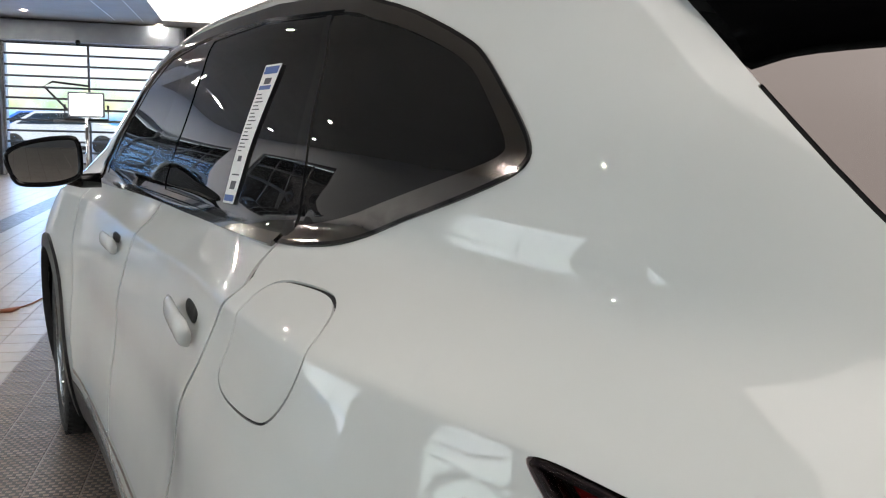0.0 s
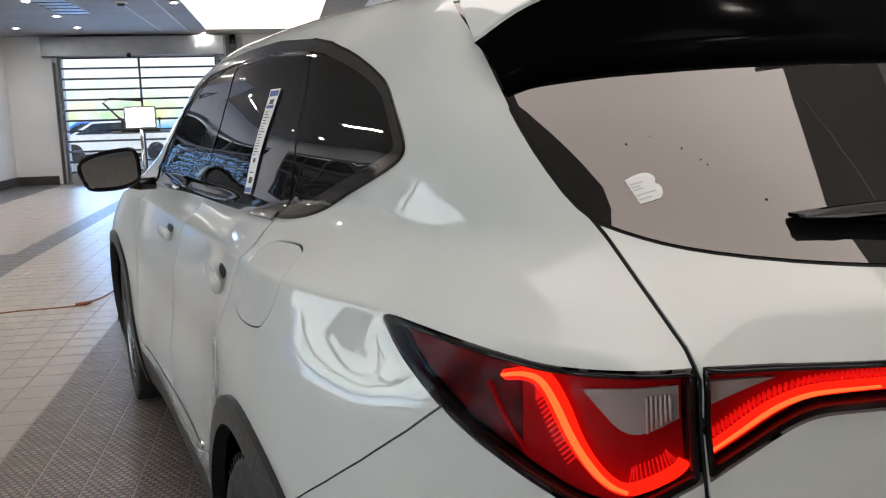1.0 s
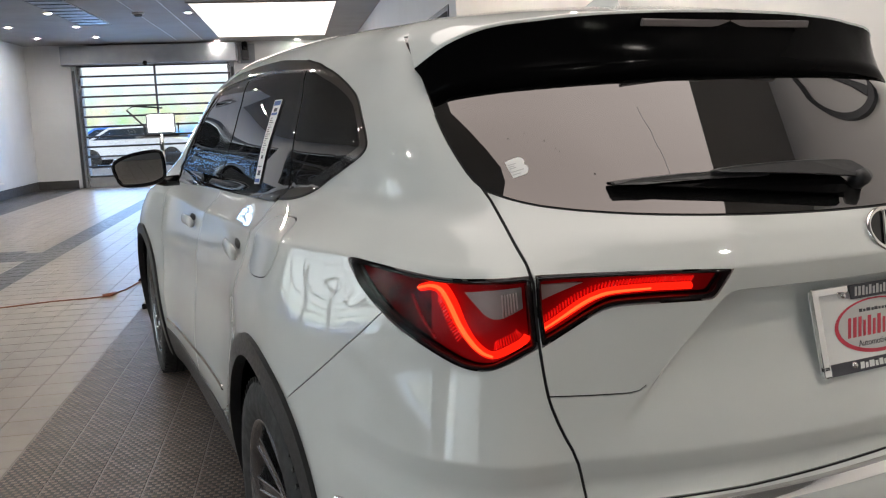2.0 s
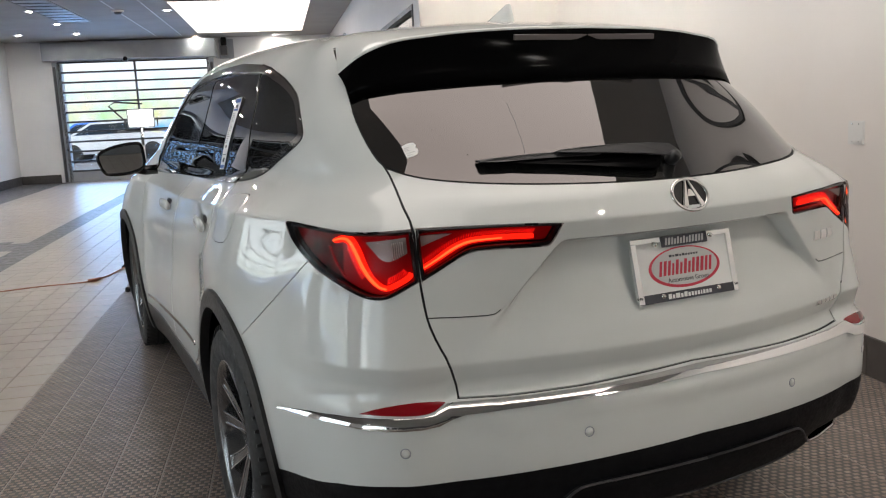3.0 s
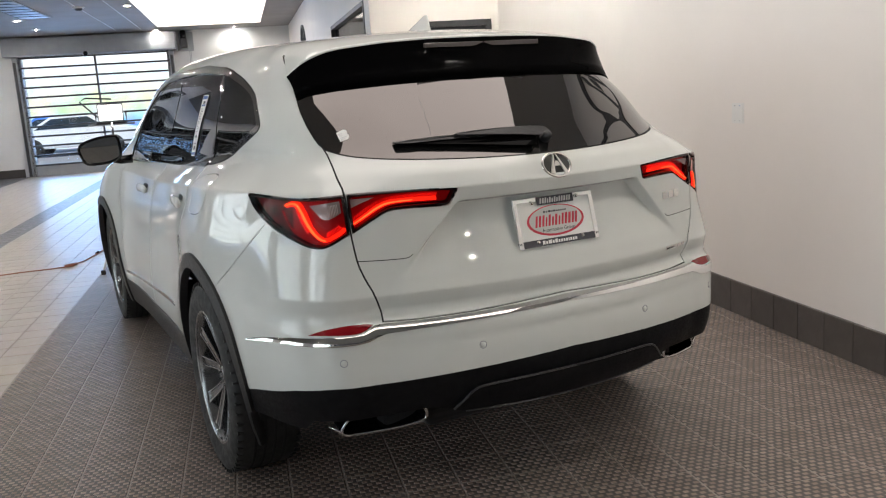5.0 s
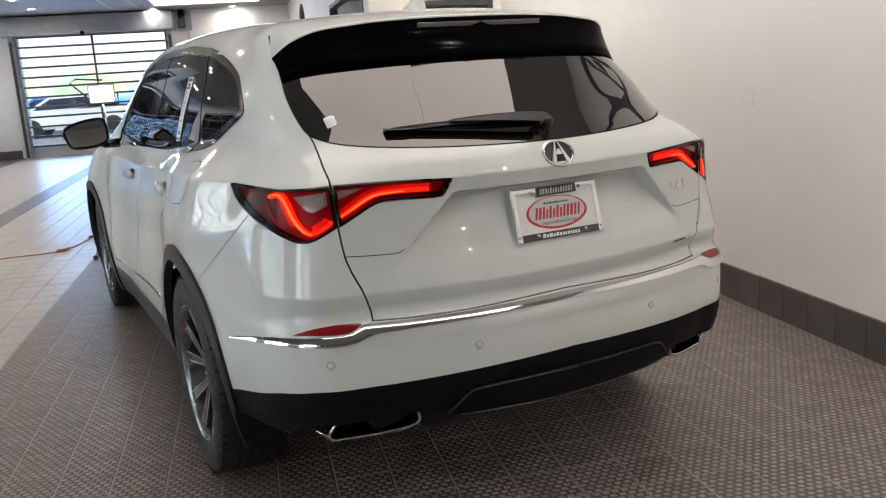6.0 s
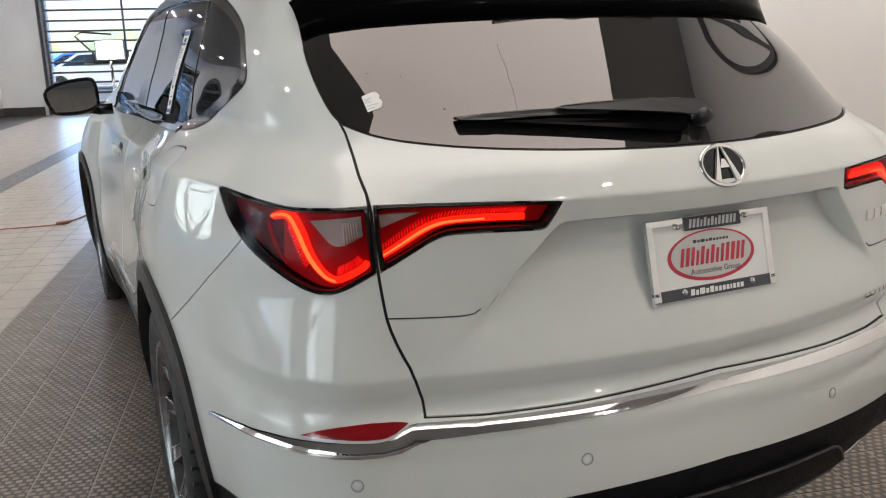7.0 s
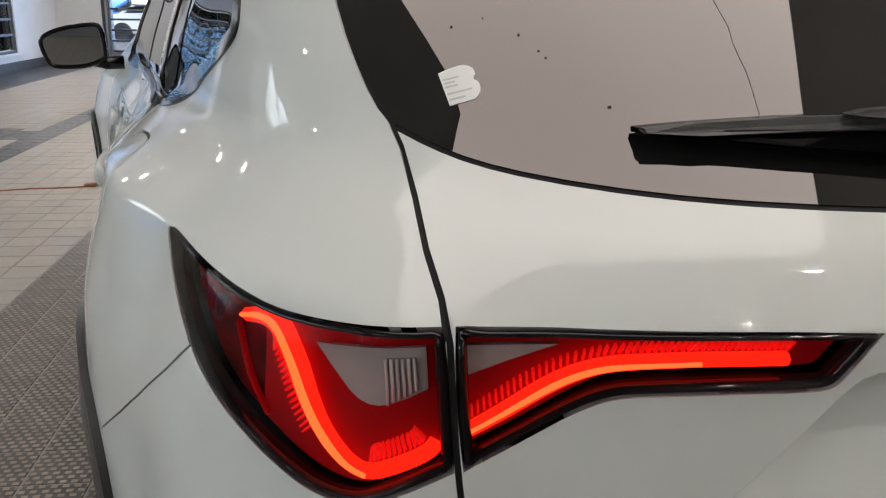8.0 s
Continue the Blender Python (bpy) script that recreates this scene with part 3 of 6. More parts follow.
part("transom", boxes((0.0, 0.1, 0.05, L - 0.05, 1.98, 2.05)), FRAME_DARK, window)
for a, b in ((0.05, L / 2), (L / 2, L - 0.05)):
    part("pane", boxes((0.045, 0.051, a, b - 0.01, 0.1, 1.98)), CLEAR, window)
    part("pane", boxes((0.045, 0.051, a, b - 0.01, 2.05, WIN_H - 0.05)), CLEAR, window)
part("mullion", boxes((0.0, 0.1, L / 2 - 0.03, L / 2 + 0.03, 0.1, 1.98)), FRAME_DARK, window)


def emblem(name, m, size, label):
    """A round sign: ring with a tapering two-legged mark; lies in x, y."""
    e = thing(name, m, label, "wall sign", "round wall signs")
    n = 64
    ring = bmesh.new()
    loops = []
    for k in range(n):
        a = 2 * math.pi * k / n
        c, s = math.cos(a), math.sin(a)
        loops.append([ring.verts.new((size * r * c, size * q * s, h)) for r, q, h in ((1, 0.86, 0), (1, 0.86, 0.03), (0.9, 0.77, 0.03), (0.9, 0.77, 0))])
    for k in range(n):
        a, b = loops[k], loops[(k + 1) % n]
        for i in range(4):
            ring.faces.new((a[i], b[i], b[(i + 1) % 4], a[(i + 1) % 4]))
    bmesh.ops.recalc_face_normals(ring, faces=ring.faces)
    part("ring", ring, FRAME_DARK, e, "dark ring")
    for s in (-1, 1):
        part("leg", slab([(s * 0.06 * size, 0.77 * size), (s * 0.10 * size, 0.76 * size), (s * 0.55 * size, -0.60 * size), (s * 0.42 * size, -0.68 * size)][::s], 0, 0.03), FRAME_DARK, e)
    part("crossbar", slab([(-0.06 * size, 0.30 * size), (0.06 * size, 0.30 * size), (0.2 * size, -0.08 * size), (-0.2 * size, -0.08 * size)], 0, 0.028), FRAME_DARK, e)
    return e


SIGN_F, SIGN_Z, SIGN_SIZE = 1.6, 2.6, 0.46
emblem("wall_emblem", ROOM @ Matrix.Translation((WALL_R, SIGN_F, SIGN_Z)) @ Matrix.Rotation(radians(-90), 4, "Z") @ Matrix.Rotation(radians(90), 4, "X"), SIGN_SIZE, "round dark emblem sign high on the off-white wall")
emblem("wall_emblem", ROOM @ Matrix.Translation((SIDE, 14.9, 2.4)) @ Matrix.Rotation(radians(-90), 4, "Z") @ Matrix.Rotation(radians(90), 4, "X"), 0.55, "round dark emblem sign on the side wall")
switch = thing("switch_plate", ROOM @ Matrix.Translation((WALL_R, 1.735, 1.18)) @ Matrix.Rotation(radians(-90), 4, "Z") @ Matrix.Rotation(radians(90), 4, "X"), "blank white double switch plate on the wall", "switch plate")
part("plate", slab([(-0.058, -0.057), (0.058, -0.057), (0.058, 0.057), (-0.058, 0.057)], 0, 0.007, 0.004), PAPER, switch)
for x in (-0.024, 0.024):
    for y in (-0.042, 0.042):
        part("screw", lathe([(0, 0.0085), (0.003, 0.0085), (0.0036, 0.006), (0, 0.006)], 10, pose(x, y, 0)), CHROME, switch)

# ---- work light, cable ----
stand = thing("work_light", room_at(-2.1, 5.62, 0, 6), "lit LED work light on a white tripod stand", "work light")
part("mast", tube([(0, 0, 0.3), (0, 0, 0.9)], 0.016, 10), WHITE_PLASTIC, stand, smooth=True)
part("upper_mast", tube([(0, 0, 0.88), (0, 0, 1.32)], 0.011, 10), CHROME, stand, smooth=True)
part("clamp", lathe([(0, 0.86), (0.025, 0.86), (0.025, 0.92), (0, 0.92)], 12), GLOSS_BLACK, stand)
for k in range(3):
    a = radians(120 * k + 238)
    leg = part("leg", tube([(0, 0, 0.62), (0.42 * math.cos(a), 0.42 * math.sin(a), 0.03)], 0.011, 8), WHITE_PLASTIC, stand, smooth=True)
    part("rubber_foot", lathe([(0, 0), (0.02, 0), (0.022, 0.03), (0.014, 0.045), (0, 0.045)], 12, pose(0.42 * math.cos(a), 0.42 * math.sin(a), 0)), GLOSS_BLACK, leg)
    part("strut", tube([(0, 0, 0.36), (0.2 * math.cos(a), 0.2 * math.sin(a), 0.34)], 0.006, 6), CHROME, stand)
head = part("lamp_head", boxes((-0.11, 0.11, -0.01, 0.05, 1.33, 1.49), bevel=0.012), FRAME_GREY, stand)
part("lit_face", boxes((-0.095, 0.095, -0.0145, -0.0105, 1.345, 1.475)), WORKLIGHT, head, "glowing white light face")
part("yoke", tube([(-0.13, 0.02, 1.41), (-0.13, 0.02, 1.315), (0.13, 0.02, 1.315), (0.13, 0.02, 1.41)], 0.008, 8), FRAME_DARK, stand)
part("crossbar", tube([(-0.2, 0.03, 1.305), (0.2, 0.03, 1.305)], 0.009, 8), FRAME_GREY, stand)
part("arm", tube([(-0.10, 0.04, 1.36), (-0.25, 0.05, 1.52), (-0.2, 0.05, 1.55), (0.02, 0.05, 1.53)], 0.007, 8), FRAME_DARK, stand)
pts = [(-4.6, 5.35), (-3.9, 5.6), (-3.49, 5.65), (-3.1, 5.78), (-2.86, 5.80), (-2.69, 5.84), (-2.58, 6.1), (-2.5, 6.6), (-2.44, 7.0), (-2.4, 7.6), (-2.3, 7.9)]
cable = thing("extension_cable", room_at(0, 0, 0), "thin orange extension cable lying across the tiles", "cable")
part("cord", tube([(r, f, 0.007) for r, f in pts], 0.0062, 8), CABLE, cable, smooth=True)
part("plug", tube([(-2.72, 5.835, 0.016), (-2.66, 5.85, 0.016), (-2.63, 5.93, 0.016)], [0.014, 0.018, 0.012], 10), CABLE, cable, "orange plug", True)
part("socket", tube([(-2.53, 6.45, 0.014), (-2.515, 6.56, 0.014)], 0.014, 8), GLOSS_BLACK, cable, "", True)


# ---- the car: its body as a smooth form ----
def hermite(points):
    """A smooth curve through (t, value) points."""
    p = np.array(points, float)
    x, v = p[:, 0], p[:, 1]
    d = np.diff(v) / np.diff(x)
    m = np.concatenate(([d[0]], (d[:-1] * np.diff(x)[1:] + d[1:] * np.diff(x)[:-1]) / (x[2:] - x[:-2]), [d[-1]]))

    def value(t):
        t = np.clip(t, x[0], x[-1])
        i = np.clip(np.searchsorted(x, t) - 1, 0, len(x) - 2)
        h = x[i + 1] - x[i]
        s = (t - x[i]) / h
        return ((1 + 2 * s) * (1 - s) ** 2 * v[i] + s * (1 - s) ** 2 * h * m[i]
                + s * s * (3 - 2 * s) * v[i + 1] + s * s * (s - 1) * h * m[i + 1])
    return value


def step(a, b, t):
    s = np.clip((t - a) / (b - a), 0, 1)
    return s * s * (3 - 2 * s)


def smax(a, b, k):
    h = np.maximum(k - np.abs(a - b), 0) / k
    return np.maximum(a, b) + h * h * k / 4


# half width of the doors over height: below the shoulder crease, and above it
LOWER = hermite([(0.15, 0.85), (0.3, 0.905), (0.42, 0.93), (0.55, 0.942), (0.66, 0.94), (0.8, 0.93), (0.92, 0.92), (1.02, 0.894), (1.097, 0.870), (1.3, 0.81)])
UPPER = hermite([(0.9, 1.13), (1.097, 0.872), (1.14, 0.818), (1.18, 0.778), (1.24, 0.762), (1.325, 0.738), (1.45, 0.687), (1.563, 0.636), (1.75, 0.55)])
# the tail's middle line: height, place along the car
TAIL = hermite([(0.1, 0.2), (0.25, 0.06), (0.36, -0.03), (0.46, -0.085), (0.56, -0.102), (0.66, -0.098), (0.72, -0.088), (0.75, -0.047), (0.785, -0.0585), (0.806, -0.0660), (0.811, -0.0675), (0.815, -0.0680), (0.819, -0.0675), (0.824, -0.0664), (0.87, -0.0560), (0.91, -0.0505), (0.95, -0.049), (1.03, -0.0495), (1.072, -0.0500),
                (1.10, -0.0565), (1.118, -0.0607), (1.122, -0.0615), (1.1245, -0.0616), (1.127, -0.0606), (1.132, -0.0580), (1.15, -0.0455), (1.185, -0.015), (1.21, 0.025), (1.255, 0.09), (1.31, 0.16), (1.4, 0.275), (1.5, 0.405), (1.6, 0.56), (1.75, 0.85)])
NOSE = hermite([(0.1, 4.7), (0.3, 4.86), (0.5, 4.92), (0.75, 4.93), (0.95, 4.84), (1.05, 4.6), (1.8, 4.0)])
ROOF = hermite([(-0.2, 1.5), (0.25, 1.568), (0.45, 1.602), (0.76, 1.645), (1.2, 1.672), (1.8, 1.693), (2.3, 1.697), (2.75, 1.685), (3.1, 1.62), (3.5, 1.44), (3.9, 1.21), (4.08, 1.12), (4.5, 1.05), (4.8, 0.95), (5.1, 0.75)])

CORNER = hermite([(0.1, 0), (0.815, 0), (0.84, 0.001), (0.89, 0.0055), (0.95, 0.0065), (1.0, 0.003), (1.06, 0), (1.8, 0)])
# the shoulder crease sinks to the front
CREST = hermite([(0.3, 1.120), (0.8, 1.122), (1.23, 1.102), (1.8, 1.068), (2.25, 1.05), (2.7, 1.043), (3.5, 1.048), (4.5, 1.03)])
WIDER = hermite([(0.3, 0.004), (0.9, 0.010), (1.25, 0.028), (1.6, 0.035), (2.4, 0.036), (3.2, 0.038), (3.8, 0.038)])


def form(p):
    """The body's form with evenly rounded corners; below zero inside."""
    x, y, z = np.abs(p[:, 0]), p[:, 1], p[:, 2]
    h = z + (1.097 - CREST(y)) * step(1.55, 1.3, z)
    side = -smax(-LOWER(h), -UPPER(h), 0.007)
    # haunches over the wheels, taper to the nose and to the tail
    low = step(1.24, 1.10, z)
    side = side + 0.055 * np.exp(-((y - 0.9) / np.where(y < 0.9, 0.34, 0.62)) ** 2) * low + 0.078 * np.exp(-((y - 3.95) / 0.55) ** 2) * low
    side = side - 0.10 * step(3.9, 5.0, y)
    side = side + WIDER(y) * step(1.05, 1.2, z) + 0.012 * step(1.45, 1.55, z) * step(0.9, 1.3, y)
    side = side - 0.035 * step(0.8, 0.3, y)
    side = side - 0.007 * step(0.75, 0.45, y) * step(1.0, 1.1, z) * step(1.2, 1.13, z)
    # the doors' hollow below the crease
    side = side - 0.008 * np.exp(-((z - 0.80 + 0.03 * (y - 2)) / 0.12) ** 2) * step(1.2, 1.5, y) * step(3.6, 3.2, y)
    # the corners run straighter from the lamp down to the crease
    tail = TAIL(z) - CORNER(z) * step(0.42, 0.66, x) + x * x / 3.8
    # number plate recess
    edge = 0.51 - (z - 0.918) * 0.95
    tail = tail + 0.06 * step(0.85, 1.04, z) * step(1.084, 1.066, z) * step(0.0, 0.036, edge - x)
    nose = NOSE(z) - x * x * 0.32
    f = smax(x - side, tail - y, 0.34 - 0.1 * step(1.2, 1.4, z))
    f = smax(f, y - nose, 0.3)
    return smax(f, z - (ROOF(y) - 0.11 * x * x), 0.05 + 0.09 * step(0.65, 1.15, y))

# the corners stand squarer than the blend leaves them, with a kick below the crease
SQUARE = hermite([(0.1, 0.02), (0.3, 0.03), (0.5, 0.031), (0.6, 0.030), (0.68, 0.0322), (0.70, 0.031), (0.72, 0.032), (0.74, 0.040), (0.76, 0.0445), (0.785, 0.041), (0.80, 0.0395), (0.815, 0.0395), (0.83, 0.0383), (0.86, 0.0357), (0.90, 0.0298), (0.95, 0.0225), (1.0, 0.026), (1.03, 0.0305), (1.06, 0.034), (1.09, 0.0366), (1.125, 0.034), (1.16, 0.026), (1.19, 0.0155), (1.22, 0.006), (1.24, 0.0015), (1.255, 0.0), (1.27, 0.0), (1.8, 0.0)])


def body(p):
    """Below zero inside the car's body; p: points in rows."""
    x, y = np.abs(p[:, 0]), p[:, 1]
    a = np.arctan2(x, np.maximum(1.25 - y, 1e-6))
    push = SQUARE(p[:, 2]) * step(0.45, 0.58, a) * step(0.88, 0.64, a)
    q = p.copy()
    q[:, 0] -= np.where(p[:, 0] < 0, -1, 1) * push * np.sin(a)
    q[:, 1] += push * np.cos(a)
    return form(q)



def normals(p):
    e, g = 1e-4, np.empty_like(p)
    for i in range(3):
        d = np.zeros(3)
        d[i] = e
        g[:, i] = body(p + d) - body(p - d)
    return g / np.linalg.norm(g, axis=1)[:, None]


def meet(start, way, reach):
    """Where rays from start along way first meet the body."""
    n = 60
    t0 = np.zeros(len(start))
    t1 = np.full(len(start), float(reach))
    found = np.zeros(len(start), bool)
    last = np.zeros(len(start))
    for i in range(1, n + 1):
        t = np.full(len(start), reach * i / n)
        inside = (body(start + way * t[:, None]) < 0) & ~found
        t0[inside], t1[inside] = last[inside], t[inside]
        found |= inside
        last = t
    for _ in range(20):
        t = (t0 + t1) / 2
        inside = body(start + way * t[:, None]) < 0
        t1, t0 = np.where(inside, t, t1), np.where(inside, t0, t)
    return start + way * t1[:, None], found


PIVOT, BEND = 1.25, 1.25  # the wrap turns about the upright line at y = PIVOT; BEND: metres of u for each radian
QUARTER = BEND * math.pi / 2


def wrap(uz):
    """From (u, z), u metres round the body from the tail's middle, to the left side's surface."""
    u, z = uz[:, 0], uz[:, 1]
    a = np.clip(u / BEND, 0, math.pi / 2)
    way = np.stack([np.sin(a), np.cos(a), 0 * a], 1)
    foot = np.stack([0 * a, PIVOT + np.maximum(u - QUARTER, 0), z], 1)
    return meet(foot - way * 2.2, way, 2.2)[0]


def unwrap(p):
    """From a place on the left side to (u, z)."""
    x, y, z = -np.abs(p[:, 0]), p[:, 1], p[:, 2]
    u = np.where(y > PIVOT, QUARTER + y - PIVOT, BEND * np.arctan2(-x, np.maximum(PIVOT - y, 1e-9)))
    return np.stack([u, z], 1)

from mathutils.geometry import delaunay_2d_cdt

NOSE_PIVOT = 3.7
NOSE_U = QUARTER + NOSE_PIVOT - PIVOT
U_END = NOSE_U + QUARTER


def surface(uz):
    """wrap(), carried on round the nose."""
    u, z = uz[:, 0], uz[:, 1]
    a = np.clip(u / BEND, 0, math.pi / 2) + np.clip((u - NOSE_U) / BEND, 0, math.pi / 2)
    way = np.stack([np.sin(a), np.cos(a), 0 * a], 1)
    foot = np.stack([0 * a, PIVOT + np.clip(u - QUARTER, 0, NOSE_PIVOT - PIVOT), z], 1)
    return meet(foot - way * 2.2, way, 2.2)[0]


def top_edge(u):
    """The height at which the side ends and the roof, windscreen and bonnet begin."""
    y = np.clip(u - QUARTER + PIVOT, 1.0, NOSE_PIVOT)
    z = np.minimum(1.60, ROOF(y) - 0.085)
    return np.where(u > NOSE_U, z + (0.86 - z) * step(NOSE_U, NOSE_U + 0.9, u), z)


def side_u(y):
    return QUARTER + y - PIVOT


def inside(points, polygon):
    x, y = points[:, 0], points[:, 1]
    hit = np.zeros(len(points), bool)
    for (x0, y0), (x1, y1) in zip(polygon, polygon[1:] + polygon[:1]):
        if y0 == y1:
            continue
        hit ^= ((y0 > y) != (y1 > y)) & (x < (x1 - x0) * (y - y0) / (y1 - y0) + x0)
    return hit


def rounded(points, times=2, closed=True, keep=()):
    """Corners cut (but for those in keep), so that an outline runs smoothly."""
    pts = [(p, i in keep) for i, p in enumerate(points)]
    for _ in range(times):
        n, out = len(pts), []
        for i in range(n):
            (p, k) = pts[i]
            if not closed and i in (0, n - 1):
                out.append((p, k))
                continue
            if k:
                out.append((p, k))
                continue
            a, b = pts[i - 1][0], pts[(i + 1) % n][0]
            out.append((((a[0] + 3 * p[0]) / 4, (a[1] + 3 * p[1]) / 4), False))
            out.append((((b[0] + 3 * p[0]) / 4, (b[1] + 3 * p[1]) / 4), False))
        pts = out
    return [p for p, _ in pts]


def ribbon(line, width):
    """The outline of a narrow band along a line."""
    p = np.array(line, float)
    d = np.gradient(p, axis=0)
    d /= np.linalg.norm(d, axis=1)[:, None]
    s = np.stack([-d[:, 1], d[:, 0]], 1) * width / 2
    return [tuple(q) for q in p + s] + [tuple(q) for q in (p - s)[::-1]]


def inset(polygon, width):
    p = np.array(polygon, float)
    a, b = np.roll(p, 1, 0), np.roll(p, -1, 0)
    d = b - a
    d /= np.linalg.norm(d, axis=1)[:, None] + 1e-12
    area = np.sum(p[:, 0] * b[:, 1] - b[:, 0] * p[:, 1])
    s = np.stack([-d[:, 1], d[:, 0]], 1) * (1 if area > 0 else -1)
    return [tuple(q) for q in p + s * width]


def cut(outer, shapes, spacing, lines=()):
    """Triangles over the outer outline with every shape's outline in them: points, and for each shape the triangles that belong to it.
    Shapes that come first win; the last takes the rest."""
    verts, edges = [], []

    def add(loop):
        start = len(verts)
        pts = []
        for p, q in zip(loop, loop[1:] + loop[:1]):
            n = max(1, int(math.hypot(q[0] - p[0], q[1] - p[1]) / spacing))
            pts += [(p[0] + (q[0] - p[0]) * i / n, p[1] + (q[1] - p[1]) * i / n) for i in range(n)]
        verts.extend(pts)
        edges.extend((start + i, start + (i + 1) % len(pts)) for i in range(len(pts)))
    add(outer)
    for _, loop in shapes:
        if loop:
            add(loop)
    for line in lines:
        start = len(verts)
        verts.extend(line)
        edges.extend((start + i, start + i + 1) for i in range(len(line) - 1))
    marks = np.array(verts)
    us, zs = np.arange(marks[:, 0].min(), marks[:, 0].max(), spacing), np.arange(marks[:, 1].min(), marks[:, 1].max(), spacing)
    grid = np.array([(u + (0.5 * spacing if j % 2 else 0), z) for j, z in enumerate(zs) for u in us])
    grid = grid[inside(grid, outer)]
    cells = {}
    for x, y in marks:
        cells.setdefault((int(x // spacing), int(y // spacing)), []).append((x, y))
    keep = []
    for x, y in grid:
        i, j = int(x // spacing), int(y // spacing)
        if all((x - a) ** 2 + (y - b) ** 2 > (0.45 * spacing) ** 2 for di in (-1, 0, 1) for dj in (-1, 0, 1) for a, b in cells.get((i + di, j + dj), ())):
            keep.append((x, y))
    out = delaunay_2d_cdt([Vector(v) for v in verts + keep], edges, [], 0, 1e-7)
    pts = np.array([tuple(v) for v in out[0]])
    tri = np.array([f for f in out[2] if len(f) == 3])
    mid = pts[tri].mean(1)
    left = inside(mid, outer)
    found = {}
    for name, loop in shapes:
        own = left & inside(mid, loop) if loop else left
        found.setdefault(name, []).append(tri[own])
        left = left & ~own
    return pts, {n: np.concatenate(t) for n, t in found.items()}


def panel(name, uz, tri, mat, parent, lift=0.0, rim=0.012, both=False, mirror=False, label="", place=None, crown=None):
    """A panel of the body's skin: triangles on the surface, with a rim turned in along its edge."""
    used, flat = np.unique(tri, return_inverse=True)
    tri = flat.reshape(-1, 3)
    p = place[used] if place is not None else surface(uz[used])
    n = normals(p)
    p = p + n * lift
    if crown:  # a strip that is rounded across its width
        across = uz[used][:, 1] - np.interp(uz[used][:, 0], crown[0], crown[1])
        n = n + np.array([0, 0, 1.0]) * np.clip(0.5 + across * 34, -0.1, 0.85)[:, None]
        n /= np.linalg.norm(n, axis=1)[:, None]
    q = p[tri]
    face = np.cross(q[:, 1] - q[:, 0], q[:, 2] - q[:, 0])
    turn = np.sum(face * n[tri].mean(1), 1) < 0
    tri[turn] = tri[turn][:, ::-1]
    verts, nrm, faces = [p], [n], [tri.tolist()]
    if rim:
        count = {}
        for a, b, c in tri.tolist():
            for e in ((a, b), (b, c), (c, a)):
                count[e] = count.get(e, 0) + 1
        edge = [e for e in count if (e[1], e[0]) not in count and not (abs(p[e[0]][0]) < 1e-4 and abs(p[e[1]][0]) < 1e-4)]
        ids = sorted({i for e in edge for i in e})
        number = {i: len(p) + k for k, i in enumerate(ids)}
        low = {i: len(p) + len(ids) + k for k, i in enumerate(ids)}
        verts += [p[ids], p[ids] - n[ids] * rim]
        out = {i: np.zeros(3) for i in ids}
        for a, b in edge:
            d = np.cross(p[b] - p[a], n[a])
            out[a], out[b] = out[a] + d, out[b] + d
        o = np.array([out[i] / (np.linalg.norm(out[i]) + 1e-12) for i in ids]).reshape(-1, 3)
        nrm += [o, o]
        faces.append([(number[b], number[a], low[a], low[b]) for a, b in edge])
    v, w = np.concatenate(verts), np.concatenate(nrm)
    f = [tuple(x) for part_ in faces for x in part_]
    flip = np.array([-1, 1, 1])
    if mirror:
        v, w, f = v * flip, w * flip, [x[::-1] for x in f]
    if both:
        k = len(v)
        f = f + [tuple(i + k for i in x[::-1]) for x in f]
        v, w = np.concatenate([v, v * flip]), np.concatenate([w, w * flip])
    me = bpy.data.meshes.new(name)
    me.from_pydata(v.tolist(), [], f)
    me.polygons.foreach_set("use_smooth", [True] * len(f))
    me.normals_split_custom_set_from_vertices(w.tolist())
    me.materials.append(mat)
    ob = new(name, me)
    ob.parent = parent
    return tagged(ob, label)


car = thing("car", Matrix.Identity(4), "pearl white family SUV with lit tail lamps, parked on dark tiles", "car")

# ---- outlines on the skin, as (u, z) ----
LAMP_OUT = rounded([(1.0762, 1.117), (1.0611, 1.122), (1.0176, 1.1233), (0.9211, 1.1244), (0.8488, 1.1233), (0.8025, 1.1211), (0.7667, 1.1222), (0.7354, 1.1242), (0.6989, 1.1267), (0.6622, 1.1291), (0.6593, 1.1012), (0.6573, 1.0664), (0.6546, 1.0332), (0.6531, 1.0078), (0.6773, 0.9935), (0.7085, 0.9758), (0.7354, 0.9671), (0.7694, 0.9707), (0.7986, 0.9821), (0.8498, 1.0056), (0.8972, 1.0247), (0.9432, 1.0439), (0.9902, 1.0641), (1.0304, 1.0834), (1.0541, 1.099)], 2, True, (9, 13))
